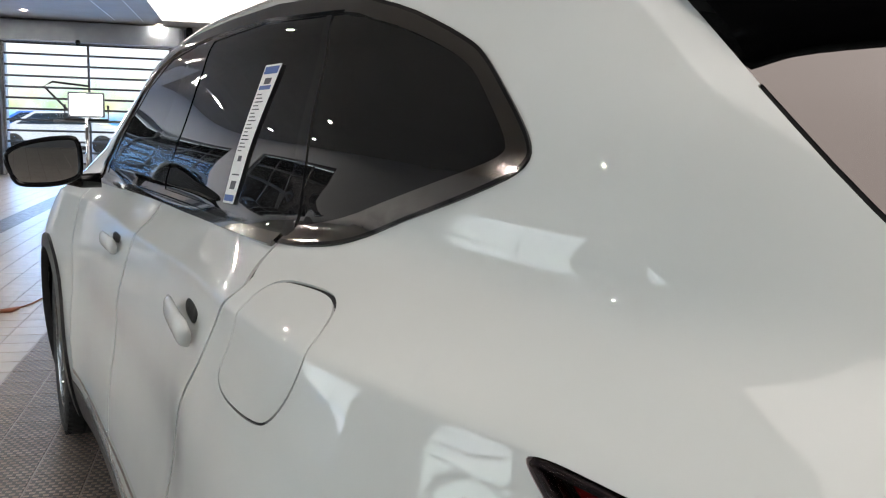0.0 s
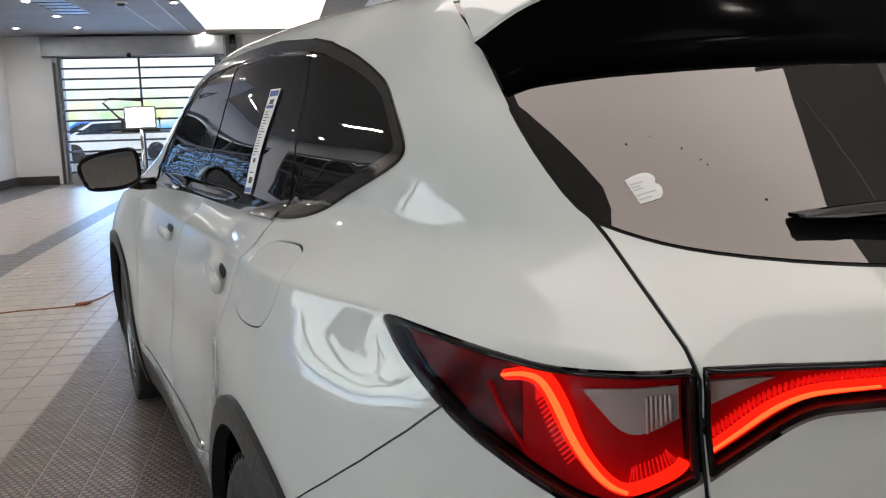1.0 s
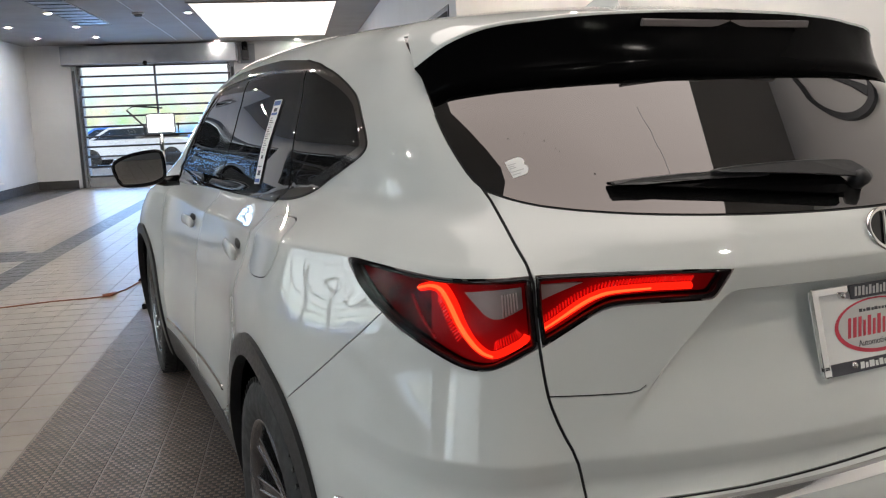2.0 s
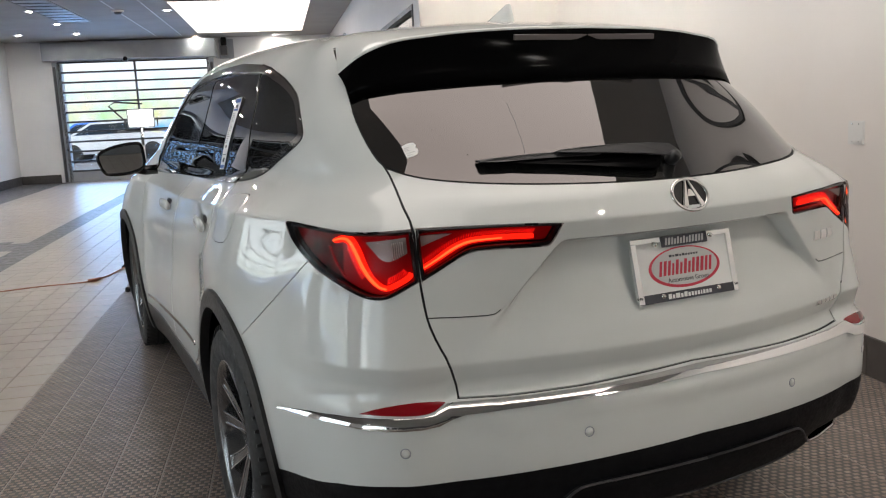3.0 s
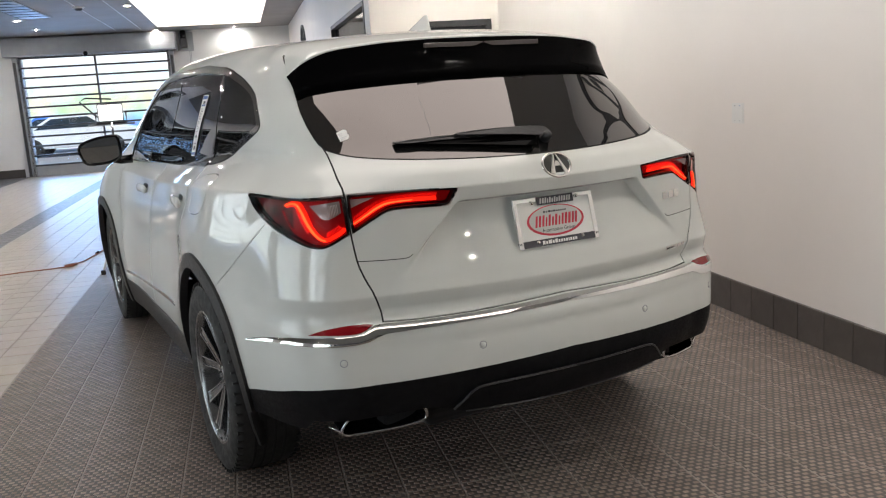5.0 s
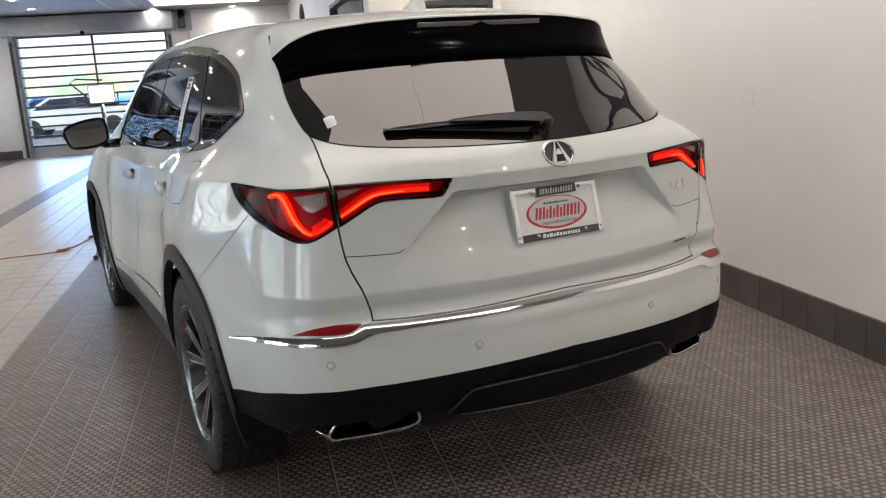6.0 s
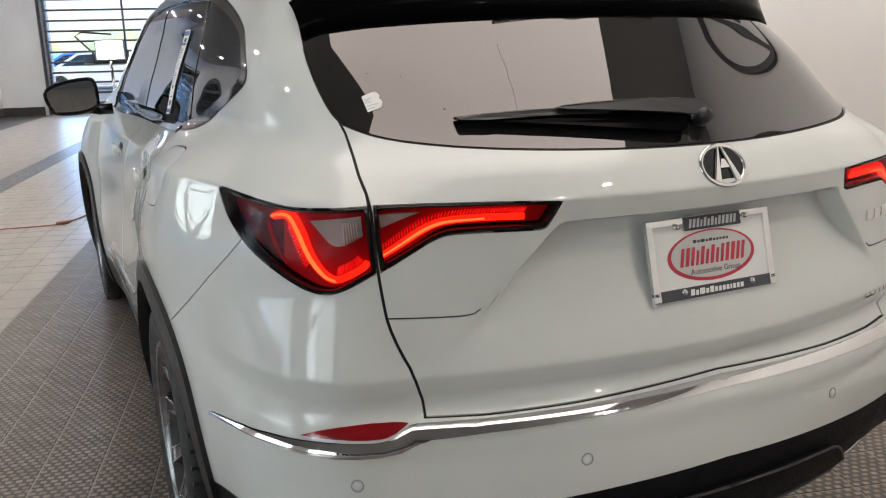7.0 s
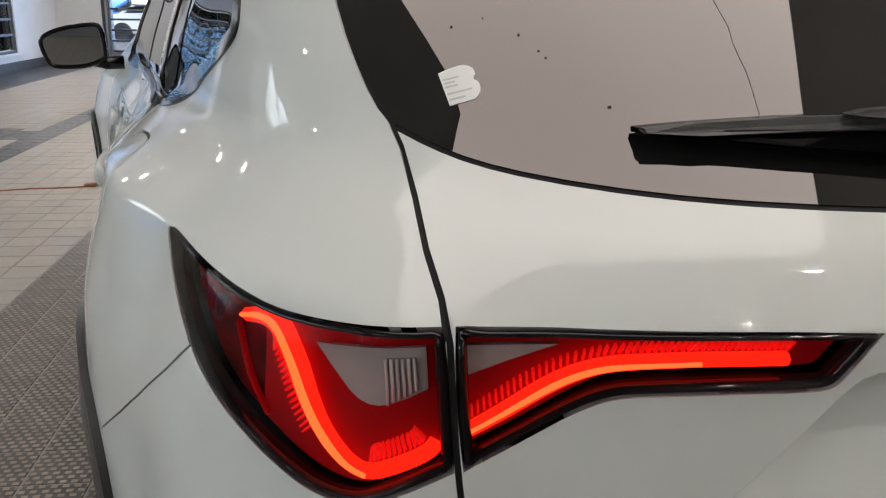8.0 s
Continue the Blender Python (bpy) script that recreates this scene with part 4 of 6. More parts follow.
LAMP_IN = rounded([(0.6549, 1.1297), (0.6167, 1.1298), (0.5767, 1.1297), (0.4962, 1.1298), (0.4111, 1.1271), (0.3667, 1.1242), (0.3387, 1.1221), (0.3456, 1.1067), (0.3559, 1.0873), (0.3626, 1.0751), (0.3708, 1.0701), (0.385, 1.069), (0.4488, 1.0711), (0.5195, 1.0716), (0.5418, 1.0685), (0.562, 1.0598), (0.5939, 1.0406), (0.6221, 1.0237), (0.6465, 1.0084), (0.6504, 1.0407), (0.6532, 1.0747)], 2, True, (0, 6, 18))
SEAM = rounded([(1.1703, 1.6), (1.0511, 1.533), (0.9989, 1.497), (0.9467, 1.4499), (0.8844, 1.382), (0.8327, 1.3252), (0.7842, 1.2761), (0.7516, 1.2556), (0.696, 1.1867), (0.6585, 1.1313), (0.6555, 1.0734), (0.6507, 1.0086), (0.6438, 0.9551), (0.6371, 0.9161), (0.6189, 0.8654), (0.5973, 0.8209), (0.5871, 0.7704), (0.5808, 0.735)], 1, False)
GLASS_FOOT = rounded([(0.7516, 1.2546), (0.7068, 1.2421), (0.6608, 1.2321), (0.5999, 1.224), (0.508, 1.2159), (0.39, 1.208), (0.2669, 1.202), (0.1321, 1.198), (0, 1.197)], 1, False)
GATE_FOOT = [(0.5837, 0.7348), (0.4797, 0.7324), (0.311, 0.7339), (0.1162, 0.7397), (0, 0.743)]
LAMP_SEAM = [(0.6384, 0.9258), (0.5782, 0.9222), (0.5103, 0.9205), (0.494, 0.9228), (0.4821, 0.9309)]
BUMPER_SEAM = [(0.9324, 1.045), (0.9947, 0.9937), (1.0912, 0.9229), (1.1802, 0.8634), (1.296, 0.7916)]
CHROME_BAND = [(1.0815, 0.6442), (0.9287, 0.6848), (0.849, 0.6983), (0.7804, 0.7023), (0.7122, 0.7057), (0.6567, 0.7056), (0.6303, 0.7097), (0.6045, 0.7266), (0.5806, 0.7268), (0.4794, 0.7263), (0.31, 0.7278), (0.1123, 0.7321), (0, 0.7344), (0, 0.7175), (0.1245, 0.7149), (0.3131, 0.7106), (0.4812, 0.7073), (0.57, 0.7035), (0.5955, 0.6964), (0.6206, 0.6848), (0.6545, 0.6798), (0.7234, 0.6777), (0.7881, 0.6772), (0.8491, 0.6802), (0.9294, 0.6705), (1.0816, 0.6405)]
REFLEX = rounded([(0.7872, 0.71), (0.7444, 0.7256), (0.6836, 0.7352), (0.625, 0.7328), (0.6085, 0.7296), (0.6343, 0.7137), (0.6585, 0.7103), (0.7122, 0.7114)], 1, True, (0, 4))
VALANCE = [(1.1185, 0.4507), (0.9802, 0.4892), (0.8474, 0.5272), (0.7228, 0.5436), (0.5549, 0.5474), (0.3944, 0.5547), (0.2218, 0.5618), (0, 0.5699)]
QUARTER_RING = rounded([(2.1325, 1.5694), (1.9423, 1.5444), (1.6776, 1.5141), (1.496, 1.4831), (1.3681, 1.4552), (1.3229, 1.4414), (1.2749, 1.42), (1.2126, 1.3849), (1.1724, 1.3566), (1.156, 1.3381), (1.1588, 1.3263), (1.18, 1.3135), (1.2363, 1.2956), (1.3264, 1.2719), (1.46, 1.2415), (1.5697, 1.2149), (1.6413, 1.2015), (1.7192, 1.1921), (1.8268, 1.1837), (1.9343, 1.1794)], 1, False)
QUARTER_PANE = rounded([(2.0971, 1.5398), (1.8887, 1.5135), (1.6435, 1.4848), (1.4424, 1.4511), (1.3437, 1.4268), (1.2931, 1.4044), (1.2263, 1.3646), (1.1979, 1.34), (1.2053, 1.3303), (1.2442, 1.3187), (1.3377, 1.2982), (1.472, 1.2705), (1.6433, 1.2357), (1.7894, 1.2142), (1.9182, 1.201)], 1, True, (0, 14))
BELT = [(1.9343, 1.1794), (2.2591, 1.1652), (2.6907, 1.1485), (3.2433, 1.1337), (3.7811, 1.1159), (4.0448, 1.1146)]
RAIL = [(2.138, 1.570), (2.495, 1.595), (2.90, 1.598), (3.25, 1.588), (3.55, 1.535), (3.80, 1.455), (4.03, 1.31), (4.13, 1.18), (4.15, 1.12)]
WINDOW_BAND = QUARTER_RING + BELT[1:] + RAIL[::-1][:-1]
REAR_PANE = [(2.12, 1.537), (2.52, 1.558), (2.925, 1.550), (2.985, 1.43), (2.995, 1.262), (3.02, 1.168), (2.40, 1.182), (1.975, 1.192)]
FRONT_PANE = [(3.12, 1.552), (3.42, 1.528), (3.72, 1.45), (3.92, 1.33), (4.06, 1.145), (3.7, 1.134), (3.30, 1.150), (3.27, 1.33), (3.22, 1.46)]
REAR_DOOR_END = rounded([(1.9273, 1.1793), (1.8966, 1.1493), (1.8154, 1.1278), (1.903, 1.0703), (1.9397, 1.0125), (2.0281, 0.927), (2.0719, 0.861), (2.1165, 0.7613), (2.1947, 0.6049), (2.2488, 0.4707), (2.1988, 0.4007)], 2, False)
FRONT_DOOR_END = [(3.045, 1.14), (3.05, 0.95), (3.08, 0.7), (3.12, 0.4)]
FENDER_END = [(4.14, 1.11), (4.12, 1.0), (4.05, 0.8), (4.03, 0.6), (4.02, 0.4)]
FUEL = rounded([(1.7081, 1.1524), (1.5922, 1.1592), (1.503, 1.1619), (1.4546, 1.1566), (1.4314, 1.1423), (1.4229, 1.1291), (1.4174, 1.1101), (1.441, 1.069), (1.476, 1.0394), (1.5117, 1.0264), (1.6068, 1.0155), (1.7251, 1.0109), (1.7789, 1.0255), (1.7431, 1.072), (1.7318, 1.1157), (1.7483, 1.1356)], 2)
SILL = [(1.98, 0.44), (2.2, 0.405), (2.9, 0.385), (4.1, 0.36)]
SILL_CHROME = [(2.36, 0.536), (2.8, 0.508), (3.3, 0.472), (4.0, 0.425)]


def arch(y, wide, high, centre=0.385):
    pts = []
    for k in range(41):
        a = math.pi * 1.24 * (k / 40) - 0.12 * math.pi
        pts.append((y + wide * math.cos(a), centre + high * math.sin(a)))
    if y < 2:  # the rear wheel lies on the turned part of the wrap
        return [tuple(unwrap(np.array([[-0.945, a, b]]))[0]) if a < PIVOT else (side_u(a), b) for a, b in pts]
    return [(side_u(a), b) for a, b in pts]


REAR_ARCH, REAR_HOLE = arch(0.955, 0.455, 0.487), arch(0.955, 0.405, 0.43)
FRONT_ARCH, FRONT_HOLE = arch(3.845, 0.45, 0.48), arch(3.845, 0.40, 0.425)
for _h in (REAR_HOLE, FRONT_HOLE, REAR_ARCH, FRONT_ARCH):
    _h += [(_h[-1][0], 0.12), (_h[0][0], 0.12)]

us = np.linspace(0, U_END, 160)
outer = [(0.0, 0.41), (0.36, 0.42), (0.42, 0.432), (0.46, 0.445), (0.80, 0.425), (0.84, 0.385), (1.0, 0.375), (1.14, 0.36), (1.17, 0.2), (U_END, 0.2)] + [(float(u), float(top_edge(np.array(u)))) for u in us[::-1]]
TAILGATE = [p for p in SEAM if p[1] < 1.2552] + GATE_FOOT[1:] + GLASS_FOOT[::-1]
REAR_WINDOW = GLASS_FOOT + [(0, 1.6)] + [p for p in SEAM if p[1] > 1.2552]
BUMPER = [(0, 0.3), (0, 0.742)] + [(0.12, 0.738), (0.48, 0.729), (0.5809, 0.7321), (0.5871, 0.7734), (0.597, 0.8173), (0.6195, 0.8588), (0.6378, 0.9122), (0.6444, 0.9525), (0.6515, 1.0074), (0.6755, 1.0361), (0.9128, 1.0573)] + BUMPER_SEAM + [(1.33, 0.3)]
GAPS = [ribbon([p for p in SEAM if p[1] < 1.43], 0.0050), ribbon(GATE_FOOT, 0.0032), ribbon(GLASS_FOOT, 0.005), ribbon(LAMP_SEAM, 0.003), ribbon(BUMPER_SEAM, 0.0028),
        ribbon(FUEL + FUEL[:1], 0.003), ribbon(REAR_DOOR_END, 0.0085), ribbon(FRONT_DOOR_END, 0.0095), ribbon(FENDER_END, 0.008)]
shapes = ([("gap%d" % i, [(max(u, 0), z) for u, z in g]) for i, g in enumerate(GAPS)]
          + [("hole", REAR_HOLE), ("hole", FRONT_HOLE), ("arch", REAR_ARCH), ("arch_front", FRONT_ARCH)]
          + [("lamp_in", LAMP_IN), ("lamp_out", LAMP_OUT), ("reflex", REFLEX), ("chrome", CHROME_BAND), ("glass", REAR_WINDOW), ("fuel", FUEL)]
          + [("quarter_pane", QUARTER_PANE), ("rear_pane", REAR_PANE), ("front_pane", FRONT_PANE)]
          + [("ring", ribbon(QUARTER_RING, 0.005)), ("belt", ribbon(BELT, 0.016)), ("pillar", [(2.075, 1.538), (2.50, 1.563), (3.0, 1.562), (3.35, 1.548), (3.6, 1.505), (3.82, 1.43), (4.05, 1.27), (4.13, 1.12), (2.7, 1.160), (2.0, 1.180), (1.90, 1.188), (1.885, 1.198), (2.03, 1.535)]), ("window_frame", WINDOW_BAND)]
          + [("sill_chrome", ribbon(SILL_CHROME, 0.018)), ("gate", TAILGATE)]
          + [("valance", [(0, 0.1)] + VALANCE[::-1] + [(1.2, 0.44), (1.2, 0.1)]), ("sill", SILL + [(4.1, 0.1), (1.9, 0.1)]), ("bumper", BUMPER)]
          + [("rear_door", REAR_DOOR_END + FRONT_DOOR_END[::-1]), ("front_door", FRONT_DOOR_END + FENDER_END[::-1])]
          + [("nose", [(NOSE_U + 0.95, 0.1), (U_END + 0.1, 0.1), (U_END + 0.1, 0.99), (NOSE_U + 0.95, 0.99)]), ("fender", [(3.9, 0.1), (U_END, 0.1), (U_END, 1.3), (3.9, 1.3)])]
          + [("screen_pillar", [(3.2, 1.0), (3.2, 1.7), (U_END, 1.7), (U_END, 1.0)]), ("quarter", None)])
clip = lambda loop: [(min(max(u, 0.0), U_END), z) for u, z in loop]
# creases that the mesh follows: round the tail, along the shoulder, and the plate recess
CREASES = [[(float(u), z) for u in np.arange(0, 1.12, 0.02)] for z in (0.803, 0.811, 0.8155, 0.820, 0.829)]
CREASES += [[(float(side_u(y)), float(CREST(y)) + d) for y in np.arange(1.26, 4.5, 0.025)] for d in (-0.008, -0.003, 0.002, 0.007)]
CREASES += [[(float(u), float(CREST(PIVOT + u - QUARTER)) + d) for u in np.arange(1.0, side_u(1.25), 0.02)] for d in (-0.008, -0.003, 0.002, 0.007)]
for _c in (0.0, 0.008, 0.018, 0.028, 0.036):
    _p = np.array([(-(0.51 - (z - 0.918) * 0.95 - _c), -1.0, z) for z in np.arange(0.87, 1.10, 0.012)])
    CREASES.append([(float(a), float(b)) for a, b in unwrap(meet(_p, np.tile(np.array([0.0, 1.0, 0.0]), (len(_p), 1)), 2.0)[0])])
CREASES += [[(float(u), z) for u in np.arange(0, 0.40, 0.012)] for z in (1.062, 1.066, 1.070, 1.075, 1.080, 1.084, 1.089, 1.116, 1.120, 1.1245, 1.129, 1.134)]
PTS, TRI = cut(outer, [(n, clip(s) if s else None) for n, s in shapes], 0.026, CREASES)
SKIN = surface(PTS)


def skin(name, key, mat, lift=0.0, rim=0.014, both=False, parent=None, label="", crown=None):
    """One panel, or a left and a right one."""
    out = [panel(name, PTS, TRI[key].copy(), mat, parent or car, lift, rim, both, False, label, SKIN, crown)]
    if not both:
        out.append(panel(name, PTS, TRI[key].copy(), mat, parent or car, lift, rim, False, True, label, SKIN))
    return out


# black strips stand in for the joints' shade; under the rear glass, its seal
for i in range(len(GAPS)):
    skin("gap_shade_and_seal", "gap%d" % i, LINER, -0.004, 0.0)
skin("quarter_panel", "quarter", PAINT)
skin("screen_pillar", "screen_pillar", PAINT)
skin("rear_door", "rear_door", PAINT)
skin("front_door", "front_door", PAINT)
skin("front_fender", "fender", PAINT)
skin("tailgate", "gate", PAINT, both=True, label="white tailgate with a number plate recess")
skin("rear_bumper", "bumper", PAINT, both=True)
skin("front_bumper", "nose", PAINT, both=True)
skin("fuel_door", "fuel", PAINT)
skin("rear_window", "glass", REAR_GLASS, -0.002, both=True, label="dark tinted rear window")
skin("lower_valance", "valance", CLADDING, 0.0, both=True, label="matt black lower bumper")
skin("sill_cladding", "sill", CLADDING_SHEEN, 0.004)
skin("arch_cladding", "arch", CLADDING_SHEEN, 0.012, 0.03)
skin("arch_cladding", "arch_front", CLADDING_SHEEN, 0.012, 0.03)
_up, _down = np.array(CHROME_BAND[:13][::-1]), np.array(CHROME_BAND[13:])
_u = np.linspace(0, 1.08, 60)
BAND_MIDDLE = (_u, (np.interp(_u, _up[:, 0], _up[:, 1]) + np.interp(_u, _down[:, 0], _down[:, 1])) / 2)
skin("chrome_band", "chrome", CHROME, 0.006, 0.02, both=True, crown=BAND_MIDDLE)
skin("reflector", "reflex", REFLECTOR, 0.003, label="red rear reflector")
skin("sill_moulding", "sill_chrome", CHROME, 0.006)
skin("quarter_window", "quarter_pane", GLASS, -0.004)
skin("rear_door_window", "rear_pane", GLASS, -0.004)
skin("front_door_window", "front_pane", GLASS, -0.004)
skin("window_trim", "window_frame", DARK_CHROME, 0.003)
skin("trim_edge", "ring", GLOSS_BLACK, 0.003)
skin("belt_moulding", "belt", DARK_CHROME, 0.006)
skin("pillar_trim", "pillar", GLOSS_BLACK, -0.002)


# roof, windscreen, bonnet: seen from above
rim_uz = np.array([(u, float(top_edge(np.array(u)))) for u in np.linspace(0, U_END, 160)])
rim_p = surface(rim_uz)
left_rim = [(float(-abs(x)), float(y)) for x, y, _ in rim_p]


def from_above(xy):
    start = np.stack([xy[:, 0], xy[:, 1], np.full(len(xy), 1.9)], 1)
    return meet(start, np.tile(np.array([0.0, 0.0, -1.0]), (len(xy), 1)), 1.5)[0]


half = [(0.0, left_rim[0][1])] + left_rim[1:-1] + [(0.0, left_rim[-1][1])]
SCREEN = [(0, 2.72), (-0.3, 2.74), (-0.58, 2.82), (-0.70, 3.3), (-0.76, 3.75), (-0.5, 3.92), (0, 3.97)]
SUNROOF = rounded([(0, 1.25), (-0.40, 1.25), (-0.45, 1.3), (-0.47, 2.5), (-0.42, 2.6), (0, 2.64)], 1, False)
roof_shapes = [("gap", ribbon([(0, 3.98), (-0.5, 3.96), (-0.9, 3.8)], 0.006)), ("sunroof", SUNROOF), ("screen", SCREEN), ("bonnet", [(0, 3.98), (-0.5, 3.95), (-1.1, 3.75), (-1.1, 5.1), (0, 5.1)]), ("roof", None)]
RPTS, RTRI = cut(half, [(n, [(min(x, 0), y) for x, y in s] if s else None) for n, s in roof_shapes], 0.03)
ROOFP = from_above(RPTS)
for k, v in {(round(x, 5), round(y, 5)): i for i, (x, y) in enumerate(half)}.items():
    hit = np.where((np.abs(RPTS[:, 0] - k[0]) < 2e-5) & (np.abs(RPTS[:, 1] - k[1]) < 2e-5))[0]
    ROOFP[hit] = rim_p[min(max(v, 0), len(rim_p) - 1)] * np.array([-1 if rim_p[v][0] > 0 else 1, 1, 1])
for name, key, mat in (("roof_panel", "roof", PAINT), ("sunroof", "sunroof", GLASS), ("windscreen", "screen", GLASS), ("bonnet", "bonnet", PAINT)):
    panel(name, RPTS, RTRI[key].copy(), mat, car, 0.0, 0.004, True, False, "", ROOFP)

# black inner shell behind the joints
grid_u, grid_z = np.linspace(0, U_END, 150), np.linspace(0.0, 1.0, 34)
gu, gz = np.meshgrid(grid_u, grid_z, indexing="ij")
low = np.interp(gu, [0, 0.44, 0.82, 0.95, 1.12, 1.2], [0.43, 0.46, 0.44, 0.40, 0.385, 0.215])
gz = low + gz * (top_edge(gu) - 0.005 - low)
flat = np.stack([gu.ravel(), gz.ravel()], 1)
inner = surface(flat)
inner = inner - normals(inner) * 0.016
ids = np.arange(len(flat)).reshape(gu.shape)
mid = flat
bad = inside(mid, REAR_HOLE) | inside(mid, FRONT_HOLE) | inside(mid, LAMP_OUT) | inside(mid, LAMP_IN) | ((mid[:, 0] < 0.47) & (mid[:, 1] > 0.85) & (mid[:, 1] < 1.115))
faces = []
for i in range(len(grid_u) - 1):
    for j in range(len(grid_z) - 1):
        q = (ids[i, j], ids[i + 1, j], ids[i + 1, j + 1], ids[i, j + 1])
        if not any(bad[k] for k in q):
            faces.append(tuple(int(k) for k in q))
me = bpy.data.meshes.new("inner_shell")
k = len(inner)
me.from_pydata(np.concatenate([inner, inner * np.array([-1, 1, 1])]).tolist(), [], faces + [tuple(a + k for a in f[::-1]) for f in faces])
me.materials.append(LINER)
new("inner_shell", me).parent = car
floor_pan = part("floor_pan", boxes((-0.55, 0.55, 0.6, 4.6, 0.28, 0.36), (-0.88, 0.88, 1.42, 3.35, 0.22, 0.3), bevel=0.02), LINER, car)
# simple underbody blocks, added to keep light off the floor below the tail
part("rear_shade_tray", boxes((-0.60, 0.60, 0.10, 0.60, 0.35, 0.405), (-0.42, 0.42, 0.16, 0.5, 0.30, 0.35), bevel=0.02), LINER, car)
for y in (0.955, 3.845):
    for s in (-1, 1):
        well = lathe([(0.455, -0.0), (0.455, 0.33), (0.0, 0.33)], 40, pose(s * 0.9, y, 0.385, 0, -90 * s))
        bmesh.ops.bisect_plane(well, geom=well.verts[:] + well.edges[:] + well.faces[:], plane_co=(0, 0, 0.33), plane_no=(0, 0, -1), clear_outer=True)
        part("wheel_well", well, LINER, car)


# ---- wheels ----
def wheel(name, x, y, s):
    """An alloy wheel of five forked spokes with its tyre; s: -1 on the left."""
    w = part(name, lathe([(0.262, -0.118), (0.30, -0.128), (0.345, -0.125), (0.366, -0.112), (0.374, -0.095), (0.376, 0.0), (0.374, 0.095), (0.366, 0.112), (0.345, 0.125), (0.30, 0.128), (0.262, 0.118)], 72), RUBBER, car, "black tyre on a dark and machined alloy wheel", True,
             pose(x, y, 0.376, 0, 90 * s, 0))
    grooves = bmesh.new()
    for h in (-0.055, -0.018, 0.018, 0.055):
        g = lathe([(0.3765, h - 0.005), (0.3775, h - 0.004), (0.3775, h + 0.004), (0.3765, h + 0.005)], 72)
        g.to_mesh(tmp := bpy.data.meshes.new("tmp"))
        g.free()
        grooves.from_mesh(tmp)
        bpy.data.meshes.remove(tmp)
    part("tread_groove", grooves, LINER, w)
    blocks = bmesh.new()
    for k in range(60):
        a = 2 * math.pi * k / 60
        for h in (-0.098, 0.098):
            box(blocks, -0.004, 0.004, -0.02, 0.02, -0.012, 0.003, 0, Matrix.Rotation(a, 4, "Z") @ Matrix.Translation((0.3705, 0, h)) @ Matrix.Rotation(radians(90), 4, "Y") @ Matrix.Rotation(radians(90), 4, "Z"))
    tagged(part("tread_block", blocks, RUBBER, w), kind="stuff")
    part("rim", lathe([(0.235, -0.10), (0.262, -0.11), (0.268, -0.10), (0.262, 0.09), (0.268, 0.112), (0.262, 0.118), (0.250, 0.112), (0.240, 0.095), (0.235, 0.0), (0.232, -0.09)], 72), ALLOY_DARK, w, "dark grey wheel rim", True)
    part("rim_lip", lathe([(0.251, 0.1135), (0.256, 0.1185), (0.262, 0.1195), (0.2665, 0.114)], 72), ALLOY_DARK, w, "dark polished rim lip", True)
    part("brake_disc", lathe([(0.0, 0.0), (0.165, 0.0), (0.165, 0.02), (0.0, 0.02)], 40), ALLOY_DARK, w)
    part("hub", lathe([(0, 0.074), (0.03, 0.076), (0.036, 0.07), (0.07, 0.066), (0.085, 0.05), (0.085, 0.02)], 32), ALLOY_DARK, w, "", True)
    for k in range(5):
        a = 2 * math.pi * k / 5
        # a short stem that forks into two arms, dark faces between bright machined edges
        part("web", slab([(0.05, -0.016), (0.10, -0.020), (0.112, 0.0), (0.10, 0.020), (0.05, 0.016)], 0.03, 0.066, 0.003, Matrix.Rotation(a, 4, "Z")), ALLOY_DARK, w, "dark painted web")
        for d in (-1, 1):
            line = [(0.062, 0.012), (0.10, 0.021), (0.15, 0.040), (0.20, 0.061), (0.246, 0.079)]
            half_w = [0.011, 0.0145, 0.0175, 0.020, 0.023]
            tops = [0.070, 0.074, 0.084, 0.095, 0.106]
            for name, mat, shift, wide, high in (("spoke", ALLOY_DARK, 0.0, 1.0, -0.003), ("machined_edge", ALLOY, -1.0, 0.16, 0.0), ("machined_edge", ALLOY, 1.0, 0.16, 0.0)):
                bm = bmesh.new()
                rows = []
                for (x, y), hw, top in zip(line, half_w, tops):
                    y0 = y * d + shift * hw
                    hw, top = hw * wide, top + high
                    deep = 0.05 if name == "spoke" else 0.008
                    rows.append([bm.verts.new(Matrix.Rotation(a, 4, "Z") @ Vector((x, y0 + q, h))) for q, h in ((-hw, top - 0.002), (-hw * 0.7, top), (hw * 0.7, top), (hw, top - 0.002), (hw * 0.9, top - deep), (-hw * 0.9, top - deep))])
                for p, q in zip(rows, rows[1:]):
                    for i in range(6):
                        bm.faces.new((p[i], p[(i + 1) % 6], q[(i + 1) % 6], q[i]))
                bm.faces.new(rows[0][::-1])
                bm.faces.new(rows[-1])
                bmesh.ops.recalc_face_normals(bm, faces=bm.faces)
                if name == "spoke":
                    arm = part(name, bm, mat, w, "dark grey forked spoke with machined edges")
                else:
                    b_me = part(name, bm, mat, w, "bright machined edge")
        part("wheel_nut", lathe([(0, 0.074), (0.008, 0.074), (0.01, 0.06), (0.01, 0.04)], 8, Matrix.Rotation(a + 0.6, 4, "Z") @ Matrix.Translation((0.053, 0, 0))), CHROME, w)
    return w


for y in (0.955, 3.845):
    for s in (-1, 1):
        wheel("wheel", s * 0.845, y, s)


